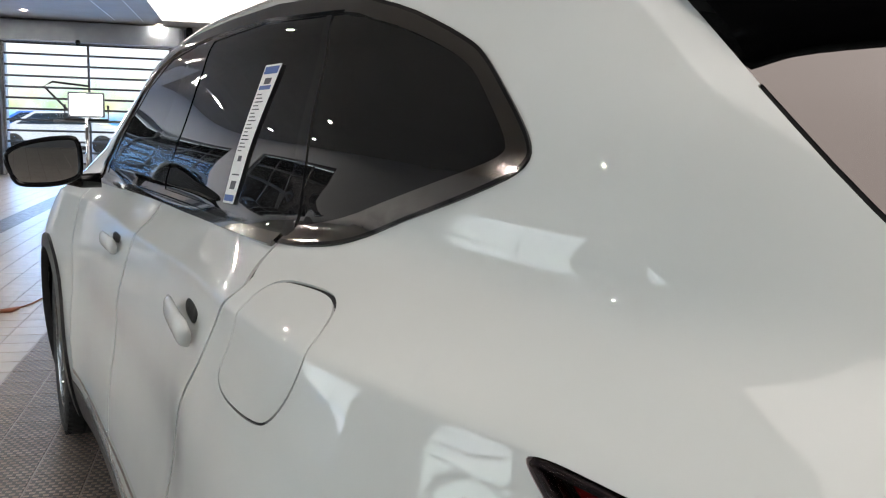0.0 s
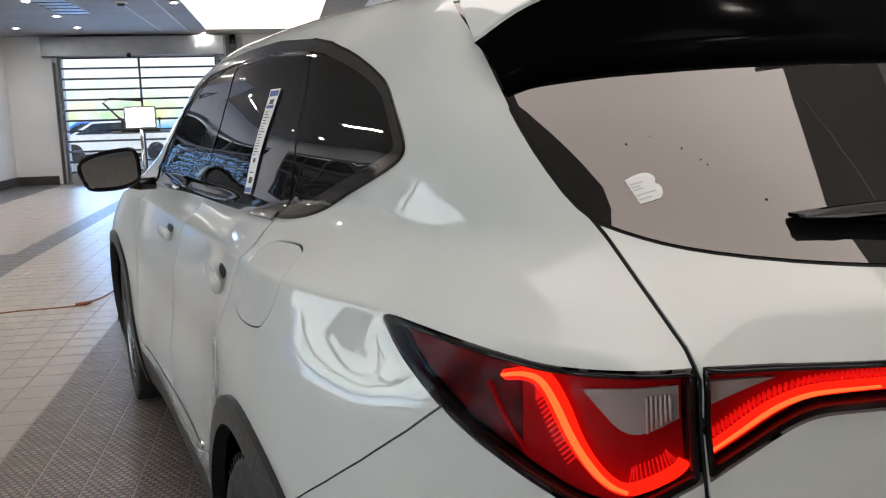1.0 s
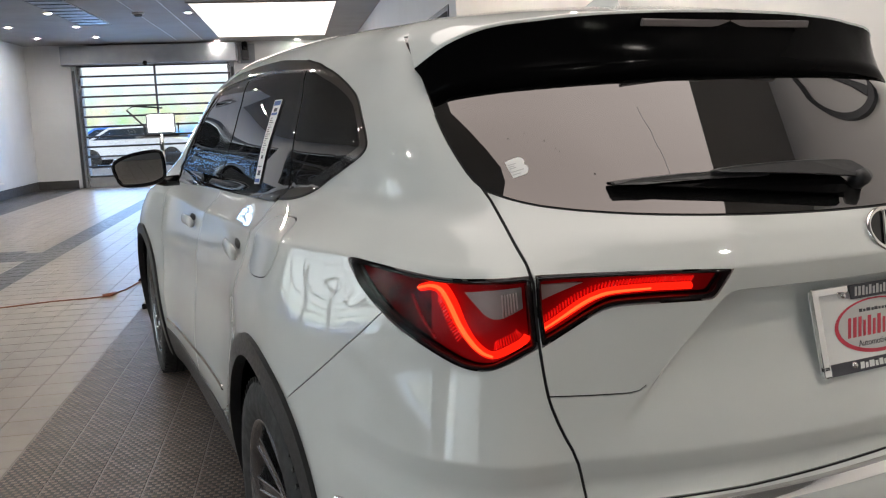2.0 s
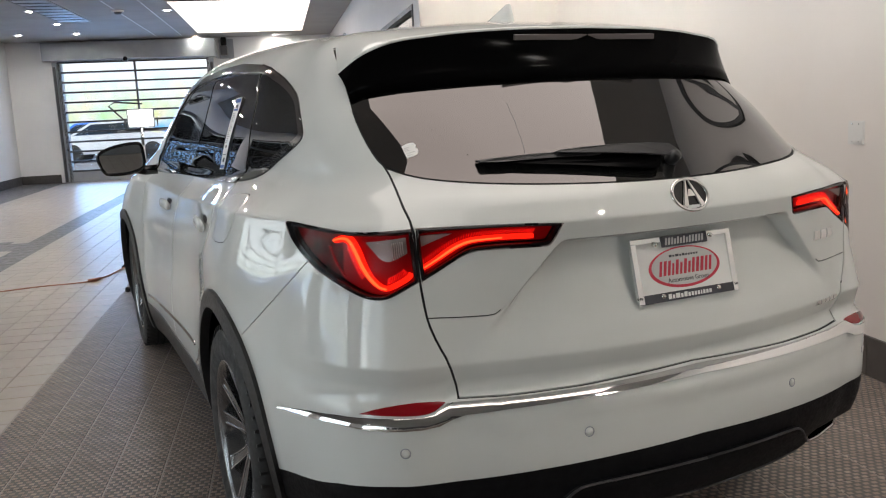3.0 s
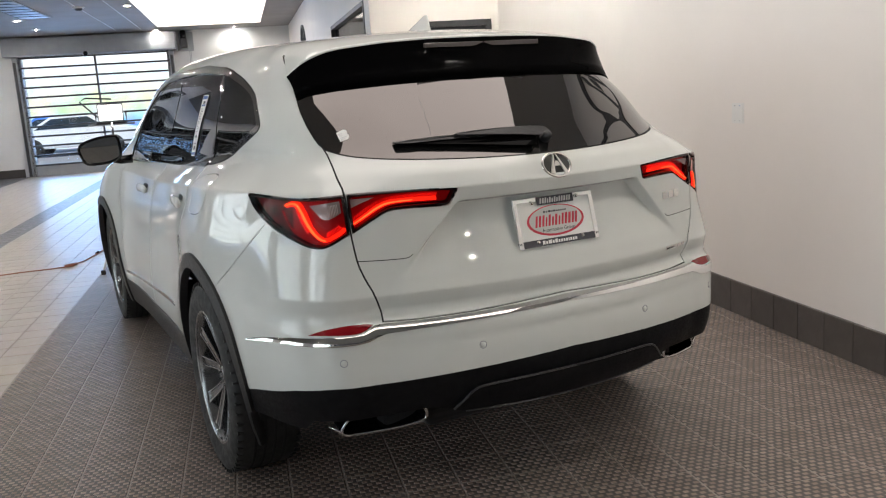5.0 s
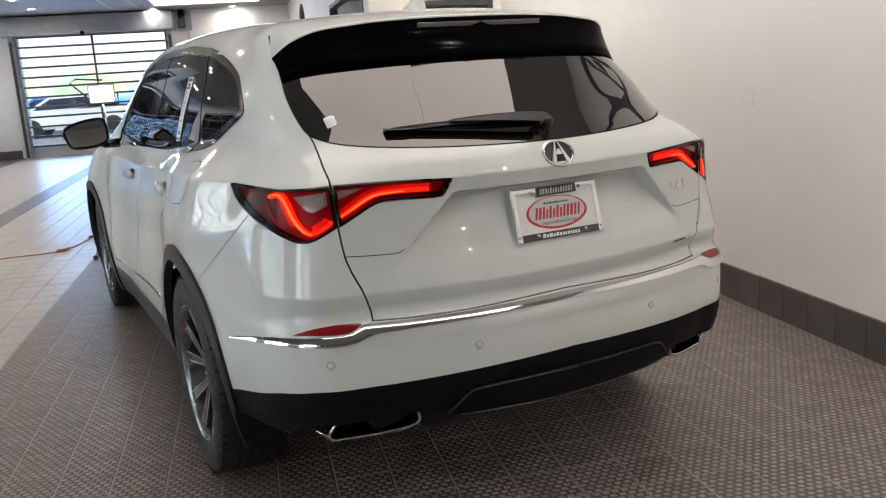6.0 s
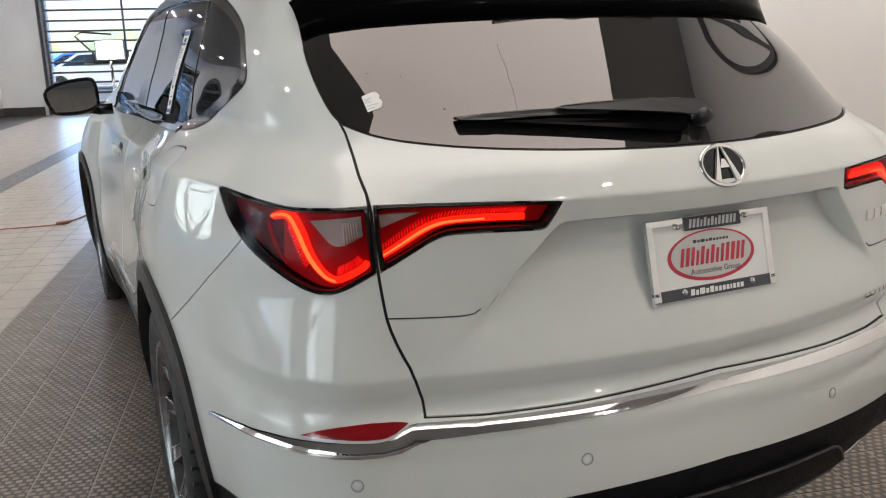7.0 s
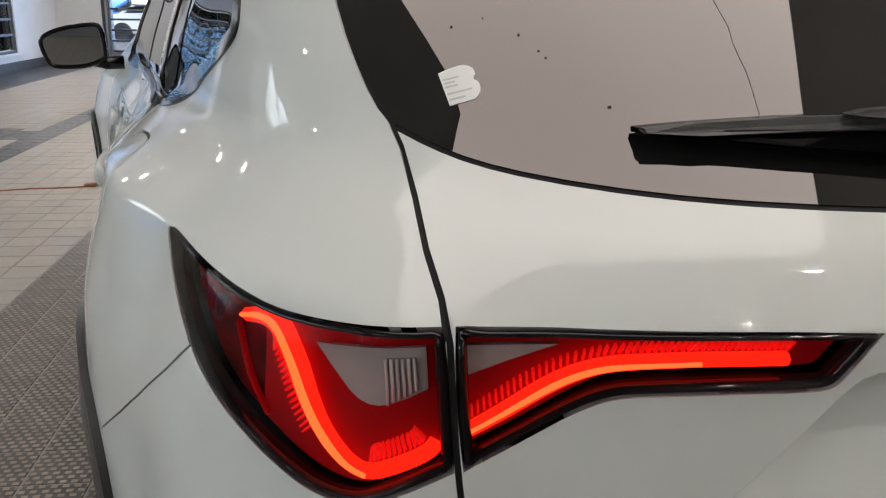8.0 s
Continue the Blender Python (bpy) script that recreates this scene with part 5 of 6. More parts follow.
# ---- tail lamps ----
def on_skin(uz, lift, mirror=False):
    p = surface(np.array(uz, float))
    p = p + normals(p) * lift
    if mirror:
        p = p * np.array([-1, 1, 1])
    return p


def skin_strip(line, width, lift, thick, mirror):
    """A flat bar along a line on the skin; width may differ from point to point."""
    line = rounded(line, 2, False)
    uz = np.array(line, float)
    d = np.gradient(uz, axis=0)
    d /= np.linalg.norm(d, axis=1)[:, None]
    s = np.stack([-d[:, 1], d[:, 0]], 1)
    w = np.interp(np.linspace(0, 1, len(uz)), np.linspace(0, 1, len(width)), width) if isinstance(width, (list, tuple)) else np.full(len(uz), width)
    bm = bmesh.new()
    rows = []
    for a, h in ((-0.5, -thick), (-0.5, 0.0), (-0.2, thick * 0.5), (0.2, thick * 0.5), (0.5, 0.0), (0.5, -thick)):
        rows.append([bm.verts.new(q) for q in on_skin(uz + s * (w * a)[:, None], lift + h, mirror)])
    n = len(rows)
    for i in range(n):
        a, b = rows[i], rows[(i + 1) % n]
        for k in range(len(a) - 1):
            bm.faces.new((a[k], a[k + 1], b[k + 1], b[k]))
    bm.faces.new([r[0] for r in rows])
    bm.faces.new([r[-1] for r in rows][::-1])
    bmesh.ops.recalc_face_normals(bm, faces=bm.faces)
    return bm


def patch(outline, lift, mirror, name, mat, parent, label="", spacing=0.02, rim=0.004):
    pts, tri = cut(outline, [("all", None)], spacing)
    return panel(name, pts, tri["all"], mat, parent, lift, rim, False, mirror, label)


GUIDE_OUT = [(0.8591, 1.0981), (0.8323, 1.1066), (0.8122, 1.1032), (0.798, 1.0812), (0.7802, 1.0456), (0.7609, 1.0151), (0.7415, 0.9968), (0.724, 0.992), (0.6972, 1.0035), (0.6726, 1.0174), (0.6668, 1.0278)]
GUIDE_IN = [(0.6435, 1.0379), (0.6149, 1.055), (0.5762, 1.079), (0.552, 1.0899), (0.5276, 1.094), (0.4733, 1.0951), (0.4027, 1.0921)]
CLEAR_OUT = rounded([(0.7705, 1.0987), (0.6757, 1.1102), (0.6736, 1.0734), (0.6971, 1.061), (0.7187, 1.0548), (0.7356, 1.0601), (0.7529, 1.078)], 1, True, (0, 1, 2))
CLEAR_IN = [(0.6472, 1.1119), (0.5799, 1.1117), (0.6159, 1.0978), (0.6462, 1.0847)]
for mirror in (False, True):
    for key, outline, guide, clear, widths in (("lamp_out", LAMP_OUT, GUIDE_OUT, CLEAR_OUT, [0.012, 0.022, 0.020, 0.014, 0.012, 0.012, 0.012]), ("lamp_in", LAMP_IN, GUIDE_IN, CLEAR_IN, [0.011, 0.012, 0.012, 0.011])):
        lamp = panel("tail_lamp", PTS, TRI[key].copy(), LENS, car, 0.001, 0.012, False, mirror, "red tail lamp with a glowing light guide", SKIN)
        lamp.visible_shadow = False
        patch(inset(outline, -0.001), -0.034, mirror, "housing", LAMP_DARK, lamp, "", 0.03, 0.0)
        edge = part("bezel", skin_strip(inset(outline, 0.005) + inset(outline, 0.005)[:1], 0.0085, -0.006, 0.012, mirror), GLOSS_BLACK, lamp, "black bezel", True)
        bed = inset(outline, 0.0095)
        if key == "lamp_out":
            patch([p for p in bed if p[0] > 0.79], -0.026, mirror, "smoked_bed", LAMP_SMOKE, lamp, "smoky dark red inner lens", 0.02, 0.004)
            bed = [p for p in bed if p[0] < 0.845]
        patch(bed, -0.024, mirror, "red_bed", LAMP_BED, lamp, "deep red inner lens", 0.02, 0.004)
        guide_bar = part("light_guide", skin_strip(guide, widths, -0.012, 0.006, mirror), GUIDE, lamp, "glowing red light guide", True)
        if key == "lamp_out":
            part("guide_core", skin_strip([(u, z) for u, z in guide[:8]], [0.004, 0.0075, 0.008, 0.0075, 0.004], -0.0075, 0.003, mirror), GUIDE_CORE, guide_bar, "", True)
        else:
            part("guide_core", skin_strip(guide[:-1], [0.003, 0.005, 0.005, 0.003], -0.0075, 0.003, mirror), GUIDE_CORE, guide_bar, "", True)
        patch(clear, -0.011, mirror, "reversing_lens", LAMP_CLEAR, lamp, "clear grey reversing lens", 0.012, 0.006)
        ribs, corners = bmesh.new(), []
        line = rounded(guide, 2, False)
        if key == "lamp_out":
            runs = [(line[4:18], 0.022, 1), (line[-12:], 0.022, -1)]
        else:
            runs = [(line[:], 0.016, -1)]
        for run, deep, sgn in runs:
            q = np.array(run, float)
            length = np.concatenate([[0], np.cumsum(np.linalg.norm(np.diff(q, axis=0), axis=1))])
            for t in np.arange(0.004, length[-1], 0.0052):
                a = np.array([np.interp(t, length, q[:, 0]), np.interp(t, length, q[:, 1])])
                b = np.array([np.interp(t + 0.001, length, q[:, 0]), np.interp(t + 0.001, length, q[:, 1])])
                d = (b - a) / (np.linalg.norm(b - a) + 1e-9)
                nrm = np.array([-d[1], d[0]]) * sgn
                start, end = a + nrm * 0.008, a + nrm * deep + d * 0.004
                w2 = d * 0.0009
                corners += [start - w2, start + w2, end + w2, end - w2]
        high, deepest = on_skin(corners, -0.014, mirror), on_skin(corners, -0.02, mirror)
        for k in range(0, len(corners), 4):
            vs = [ribs.verts.new(v) for v in high[k:k + 4]] + [ribs.verts.new(v) for v in deepest[k:k + 4]]
            for f in ((0, 1, 2, 3), (0, 4, 5, 1), (1, 5, 6, 2), (2, 6, 7, 3), (3, 7, 4, 0)):
                ribs.faces.new([vs[i] for i in f])
        bmesh.ops.recalc_face_normals(ribs, faces=ribs.faces)
        part("lens_ribs", ribs, LAMP_RIB, lamp, "fine red lens ribs")
        if key == "lamp_out":
            for i in range(6):
                u = 0.6835 + 0.0046 * i
                part("lens_flute", skin_strip([(u - 0.001, 1.0725 - 0.0028 * i), (u, 1.085), (u + 0.001, 1.101 - 0.0007 * i)], 0.0028, -0.0085, 0.0025, mirror), FLUTE, lamp, "pale upright flute", True)
            part("side_glow", skin_strip([(0.8856, 1.0832), (0.8629, 1.0487), (0.8311, 1.0138)], [0.003, 0.004, 0.003], -0.02, 0.004, mirror), LAMP_BED, lamp, "dim red side marker")
            part("upright_rib", skin_strip([(0.6644, 1.1172), (0.6629, 1.0643), (0.6608, 1.0201)], 0.005, -0.014, 0.006, mirror), LAMP_BED, lamp)

# ---- spoiler ----
RUN = (0.0, 0.36, 0.64, 0.83, 0.92, 1.0)  # from the middle to the end on the body's seam


def curve(*values):
    return hermite(list(zip(RUN, values)))


BACK = curve(0, 0.236, 0.42, 0.54, 0.584, 0.619), curve(0.86, 0.86, 0.86, 0.85, 0.795, 0.73)
LIP = curve(0, 0.242, 0.434, 0.571, 0.625, 0.658), curve(0.372, 0.400, 0.442, 0.486, 0.534, 0.606), curve(1.598, 1.596, 1.585, 1.564, 1.537, 1.500)
FOOT = curve(0, 0.26, 0.45, 0.58, 0.632, 0.660), curve(1.456, 1.454, 1.447, 1.437, 1.428, 1.416)


def spoiler_half(kind):
    ss = np.concatenate([np.linspace(0, 0.8, 18), np.linspace(0.83, 1.0, 12)])
    bx, by = BACK[0](ss), BACK[1](ss)
    bz = from_above(np.stack([-bx, by], 1))[:, 2] + 0.002
    lx, ly, lz = (c(ss) for c in LIP)
    fx, fz = (c(ss) for c in FOOT)
    feet = meet(np.stack([-fx, 0 * fx - 1.0, fz], 1), np.tile(np.array([0.0, 1.0, 0.0]), (len(ss), 1)), 2.5)[0]
    rows = []
    for k, s in enumerate(ss):
        end = float(step(0.8, 1.0, np.array(s)))
        b, l, f = Vector((-bx[k], by[k], bz[k])), Vector((-lx[k], ly[k], lz[k])), Vector((-fx[k], feet[k][1] - 0.005, fz[k]))
        if kind == "top":
            row = [b.lerp(l, t) + Vector((0, 0, 0.010 * (1 - end) * math.sin(math.pi * t))) for t in (0.0, 0.18, 0.38, 0.6, 0.8, 0.95)] + [l, l + Vector((0, 0.001, -0.005))]
        else:
            start = l + Vector((0, 0.001, -0.005))
            row = [start] + [start.lerp(f, t) + Vector((0, 0.012 * (1 - end) * math.sin(math.pi * t), 0.012 * end * math.sin(math.pi * t))) for t in (0.12, 0.4, 0.7)] + [f, f + Vector((0, 0.05, 0.012))]
        rows.append(row)
    bm = bmesh.new()
    for s in (1, -1):
        made = [[bm.verts.new((s * p.x, p.y, p.z)) for p in r] for r in rows]
        for a, b in zip(made, made[1:]):
            for i in range(len(a) - 1):
                bm.faces.new((a[i], b[i], b[i + 1], a[i + 1]))
    bmesh.ops.remove_doubles(bm, verts=bm.verts, dist=1e-5)
    bmesh.ops.recalc_face_normals(bm, faces=bm.faces)
    return bm


spoiler = part("spoiler", spoiler_half("top"), PAINT, car, "white roof spoiler with a gloss black face", True)
part("black_face", spoiler_half("under"), SATIN_BLACK, spoiler, "gloss black rear face", True)
part("brake_lamp", boxes((-0.235, 0.235, -0.004, 0.004, -0.008, 0.008), bevel=0.003), material("brake_lens", (0.10, 0.085, 0.085), 0.25, 0.0, 0.2), spoiler, "unlit high brake lamp lens", False, pose(0, 0.3785, 1.570, 12))

# ---- shark fin aerial ----
fin = bmesh.new()
rows = []
for t, h, w in ((0.0, 0.0, 0.026), (0.15, 0.35, 0.02), (0.45, 0.72, 0.014), (0.8, 0.95, 0.008), (1.0, 1.0, 0.004)):
    rear = 0.78 + 0.02 * h
    front = 0.98 - 0.165 * h
    base = 1.643
    z = base + 0.068 * h
    ring = []
    for k in range(12):
        a = 2 * math.pi * k / 12
        ring.append(fin.verts.new((w * math.sin(a), (rear + front) / 2 - (front - rear) / 2 * math.cos(a), z + 0.008 * (1 - math.cos(a)) * (1 - h))))
    rows.append(ring)
for a, b in zip(rows, rows[1:]):
    for k in range(12):
        fin.faces.new((a[k], a[(k + 1) % 12], b[(k + 1) % 12], b[k]))
fin.faces.new(rows[-1])
bmesh.ops.recalc_face_normals(fin, faces=fin.faces)
part("roof_aerial", fin, PAINT, car, "white shark fin aerial", True)

# ---- rear wiper ----
def glass_plate(outline, lift, thick, bevel):
    """A plate that follows the rear window at a distance; outline as (x, z)."""
    pts = rounded(outline, 1)
    foot = meet(np.array([(x, -1.0, z) for x, z in pts]), np.tile(np.array([0.0, 1.0, 0.0]), (len(pts), 1)), 2.5)[0]
    bm = bmesh.new()
    top = bm.faces.new([bm.verts.new((x, y - lift - thick, z)) for x, y, z in foot])
    made = bmesh.ops.extrude_face_region(bm, geom=[top])
    bmesh.ops.translate(bm, vec=(0, thick, 0), verts=[v for v in made["geom"] if isinstance(v, bmesh.types.BMVert)])
    bmesh.ops.recalc_face_normals(bm, faces=bm.faces)
    bmesh.ops.bevel(bm, geom=[e for e in bm.edges if len(e.link_faces) == 2 and e.calc_face_angle(0) > 0.9], offset=bevel, segments=2, affect="EDGES")
    return bm


wiper = part("rear_wiper", glass_plate([(-0.305, 1.274), (-0.25, 1.282), (-0.10, 1.285), (0.03, 1.281), (0.052, 1.272), (0.056, 1.256), (0.045, 1.246), (0.01, 1.249), (-0.08, 1.259), (-0.18, 1.266)], 0.026, 0.016, 0.004), CLADDING_SHEEN, car, "black rear wiper arm and blade")
part("pivot_cap", lathe([(0, 0.036), (0.012, 0.034), (0.016, 0.024), (0.017, 0.0)], 20, pose(0.028, 0.062, 1.236, 58)), CLADDING_SHEEN, wiper, "", True)
part("blade", glass_plate([(-0.478, 1.267), (-0.481, 1.259), (-0.30, 1.247), (-0.12, 1.229), (-0.05, 1.222), (-0.025, 1.228), (0.0, 1.255), (-0.08, 1.268), (-0.29, 1.275)], 0.004, 0.020, 0.002), SATIN_BLACK, wiper, "flat black rubber blade")
part("blade_rail", glass_plate([(-0.480, 1.268), (-0.480, 1.259), (-0.29, 1.263), (-0.17, 1.260), (-0.17, 1.270), (-0.29, 1.276)], 0.020, 0.011, 0.002), CLADDING_SHEEN, wiper, "grey-black blade rail")

# ---- number plate ----
up = Vector((0, 0.036, 0.143)).normalized()
back = Vector((1, 0, 0)).cross(up)
PLATE = Matrix(((1, up.x, back.x, 0), (0, up.y, back.y, -0.026), (0, up.z, back.z, 0.979), (0, 0, 0, 1)))
plate = part("number_plate", boxes((-0.152, 0.152, -0.076, 0.076, -0.012, 0.0), bevel=0.004), PAPER, car, "white dealer plate with a red oval mark", False, PLATE)
rim_bm = bmesh.new()
for s in ((-0.157, 0.157, 0.066, 0.081, -0.004, 0.005), (-0.157, 0.157, -0.081, -0.058, -0.004, 0.005), (-0.157, -0.141, -0.07, 0.07, -0.004, 0.005), (0.141, 0.157, -0.07, 0.07, -0.004, 0.005)):
    box(rim_bm, *s, bevel=0.003)
part("plate_frame", rim_bm, CHROME, plate, "chromed plate frame")


def oval(rx, ry, z0, z1, x=0, y=0, n=48):
    return slab([(x + rx * math.cos(2 * math.pi * k / n), y + ry * math.sin(2 * math.pi * k / n)) for k in range(n)], z0, z1)


part("oval", oval(0.112, 0.051, 0.0, 0.0006, 0, -0.001), RED_INK, plate, "red oval")
part("oval_face", oval(0.103, 0.046, 0.0006, 0.0012, 0, 0.001), PLATE_GREY, plate, "grey oval face")


def letter_blocks(name, x0, x1, y0, y1, widths, lean, z, mat, label="", open_=0.3):
    """Unlettered writing: one slanted bar for each sign."""
    gap = open_ * (x1 - x0) / len(widths)
    unit = (x1 - x0 - gap * (len(widths) - 1)) / sum(widths)
    x = x0
    for w in widths:
        tall = y1 if w > 0.85 else y0 + 0.8 * (y1 - y0)
        k = lean * (tall - y0)
        part(name, slab([(x, y0), (x + w * unit, y0), (x + w * unit + k, tall), (x + k, tall)], z, z + 0.0006), mat, plate, label)
        x += w * unit + gap


letter_blocks("name_bar", -0.084, 0.080, -0.018, 0.018, (0.9, 1.0, 0.9, 0.7, 1.0, 0.8, 1.0, 0.8, 0.9, 1.0, 1.1, 0.9, 0.9), 0.24, 0.0012, RED_INK, "red lettering bar", 0.42)
letter_blocks("small_bar", -0.045, 0.045, 0.026, 0.032, (1, 0.7, 1.3, 0.7, 1, 0.7, 0.7, 0.7, 0.7, 0.7), 0.1, 0.0012, INK)
part("top_band", boxes((-0.066, 0.078, 0.052, 0.079, 0.0052, 0.007), bevel=0.002), INK, plate, "black frame band")
letter_blocks("top_lettering", -0.056, 0.064, 0.057, 0.074, (0.9, 1.0, 0.9, 0.7, 1.0, 0.8, 1.0, 0.8, 0.9, 1.0, 1.1, 0.9, 0.9), 0.24, 0.007, PLATE_GREY, "", 0.42)
part("bottom_band", boxes((-0.14, 0.14, -0.080, -0.058, 0.0052, 0.0062)), INK, plate, "black frame band")
letter_blocks("bottom_lettering", -0.07, 0.066, -0.075, -0.063, (1, 0.7, 1.3, 0.7, 1, 0.7, 0.7, 0.7, 0.7, 0.4, 0.7, 0.7, 0.8), 0.1, 0.0062, PAPER)
for x, y in ((-0.085, 0.062), (0.09, 0.068), (-0.085, -0.066), (0.09, -0.066)):
    part("plate_screw", lathe([(0, 0.0115), (0.005, 0.0105), (0.0065, 0.006), (0.0065, 0.0)], 14, pose(x, y, 0)), CHROME, plate, "", True)
word = bpy.data.curves.new("wording", "FONT")
word.body, word.size, word.align_x, word.extrude = "Automotive Group", 0.0165, "CENTER", 0.0003
words = new("wording", word)
dg = bpy.context.evaluated_depsgraph_get()
mesh = bpy.data.meshes.new_from_object(words.evaluated_get(dg))
bpy.data.objects.remove(words)
mesh.materials.clear()
mesh.materials.append(INK)
lettering = new("wording", mesh)
lettering.parent = plate
lettering.location = (0.005, -0.036, 0.0015)

# ---- badge, model letters, sensors ----
badge_m = Matrix.Translation((0, -0.040, 1.157)) @ Matrix.Rotation(radians(62), 4, "X")
badge = part("maker_badge", oval(0.053, 0.041, -0.006, 0.004), GLOSS_BLACK, car, "oval black and chrome badge", False, badge_m)
n = 48
ring = tube([(0.053 * math.cos(2 * math.pi * k / n), 0.041 * math.sin(2 * math.pi * k / n), 0.003) for k in range(n)], 0.005, 10, True)
part("badge_ring", ring, CHROME, badge, "", True)
for s in (-1, 1):
    part("badge_leg", slab([(s * 0.0005, 0.040), (s * 0.006, 0.039), (s * 0.034, -0.029), (s * 0.018, -0.036)][::s], 0.004, 0.009, 0.002), CHROME, badge)
part("badge_bar", slab([(-0.004, 0.012), (0.004, 0.012), (0.012, -0.006), (-0.012, -0.006)], 0.004, 0.008), CHROME, badge)
for name, u0, u1, z0, z1, parts_ in (("model_badge", 0.47, 0.57, 0.985, 1.010, 3), ("drive_badge", 0.462, 0.575, 0.803, 0.816, 5)):
    holder = None
    step_u = (u1 - u0) / parts_
    for i in range(parts_):
        a, b = u0 + i * step_u, u0 + (i + 0.82) * step_u
        bm = skin_strip([(a, (z0 + z1) / 2), ((a + b) / 2, (z0 + z1) / 2), (b, (z0 + z1) / 2)], z1 - z0, 0.003, 0.003, True)
        ob = part(name if holder is None else "letter_bar", bm, CHROME, holder or car, "raised chrome lettering shapes" if holder is None else "")
        holder = holder or ob
for u, z in ((0.6907, 0.6248), (0.3010, 0.6300)):
    for mirror in (False, True):
        p = surface(np.array([[u, z]]))
        nn = Vector(normals(p)[0])
        c = Vector(p[0])
        if mirror:
            c.x, nn.x = -c.x, -nn.x
        m = Matrix.Translation(c) @ nn.to_track_quat("Z", "Y").to_matrix().to_4x4()
        sensor = part("parking_sensor", lathe([(0, 0.002), (0.0085, 0.002), (0.0095, 0.0), (0.0095, -0.004)], 20, None), PAINT, car, "", True, m)
        part("sensor_ring", lathe([(0.0105, -0.004), (0.0105, 0.0012), (0.0125, 0.0012), (0.0125, -0.004)], 20), FRAME_GREY, sensor)

# ---- exhaust finishers and lower panel ----
TIP = rounded([(0.268, 0.359), (0.277, 0.373), (0.257, 0.408), (0.24, 0.4145), (0.096, 0.4285), (0.018, 0.436), (0.006, 0.433), (0.0, 0.408), (0.008, 0.396), (0.04, 0.384), (0.118, 0.3715), (0.208, 0.3645)], 1)
run = Vector((-0.9089, 0.417, 0))
for s in (-1, 1):
    ends = [Vector((-0.489, 0.021, 0)) + run * a + Vector((0, 0, z)) for a, z in TIP]
    deep = [p + Vector((0.01, 0.10, 0.0)) for p in ends]
    if s > 0:
        for p in ends + deep:
            p.x = -p.x
    tip = part("exhaust_tip", tube(ends, 0.0055, 8, True), ALLOY, car, "chromed trapezoid exhaust finisher", True)
    sleeve = bmesh.new()
    a, b = [sleeve.verts.new(p) for p in ends], [sleeve.verts.new(p) for p in deep]
    for i in range(len(a)):
        sleeve.faces.new((a[i], a[(i + 1) % len(a)], b[(i + 1) % len(a)], b[i]))
    sleeve.faces.new(b)
    part("exhaust_sleeve", sleeve, GLOSS_BLACK, tip, "dark inside of the exhaust")
    hook = [Vector((-0.489, 0.021, 0)) + run * a + Vector((0, 0, z)) for a, z in ((0.268, 0.362), (0.285, 0.38), (0.312, 0.394))]
    part("exhaust_flank", tube([Vector((p.x if s < 0 else -p.x, p.y, p.z)) for p in hook], [0.008, 0.005, 0.002], 8), CHROME, tip, "", True)
SKID = rounded([(0.0, 0.506), (0.20, 0.505), (0.305, 0.502), (0.335, 0.495), (0.375, 0.455), (0.398, 0.434), (0.36, 0.422), (0.2, 0.414), (0.0, 0.412)], 1, True, (0, 8))
pts, tri = cut(SKID, [("all", None)], 0.03)
skid = panel("skid_panel", pts, tri["all"], CLADDING, car, 0.014, 0.024, True, False, "raised black lower panel")
for mirror in (False, True):
    part("panel_edge", skin_strip([(0.0, 0.507), (0.20, 0.506), (0.305, 0.503), (0.336, 0.496), (0.376, 0.455), (0.398, 0.436)], 0.005, 0.015, 0.004, mirror), CLADDING_SHEEN, skid, "rounded edge with a soft sheen", True)
    part("lower_edge", skin_strip([(0.0, 0.413), (0.2, 0.415), (0.36, 0.423)], 0.005, 0.015, 0.004, mirror), CLADDING_SHEEN, skid, "", True)

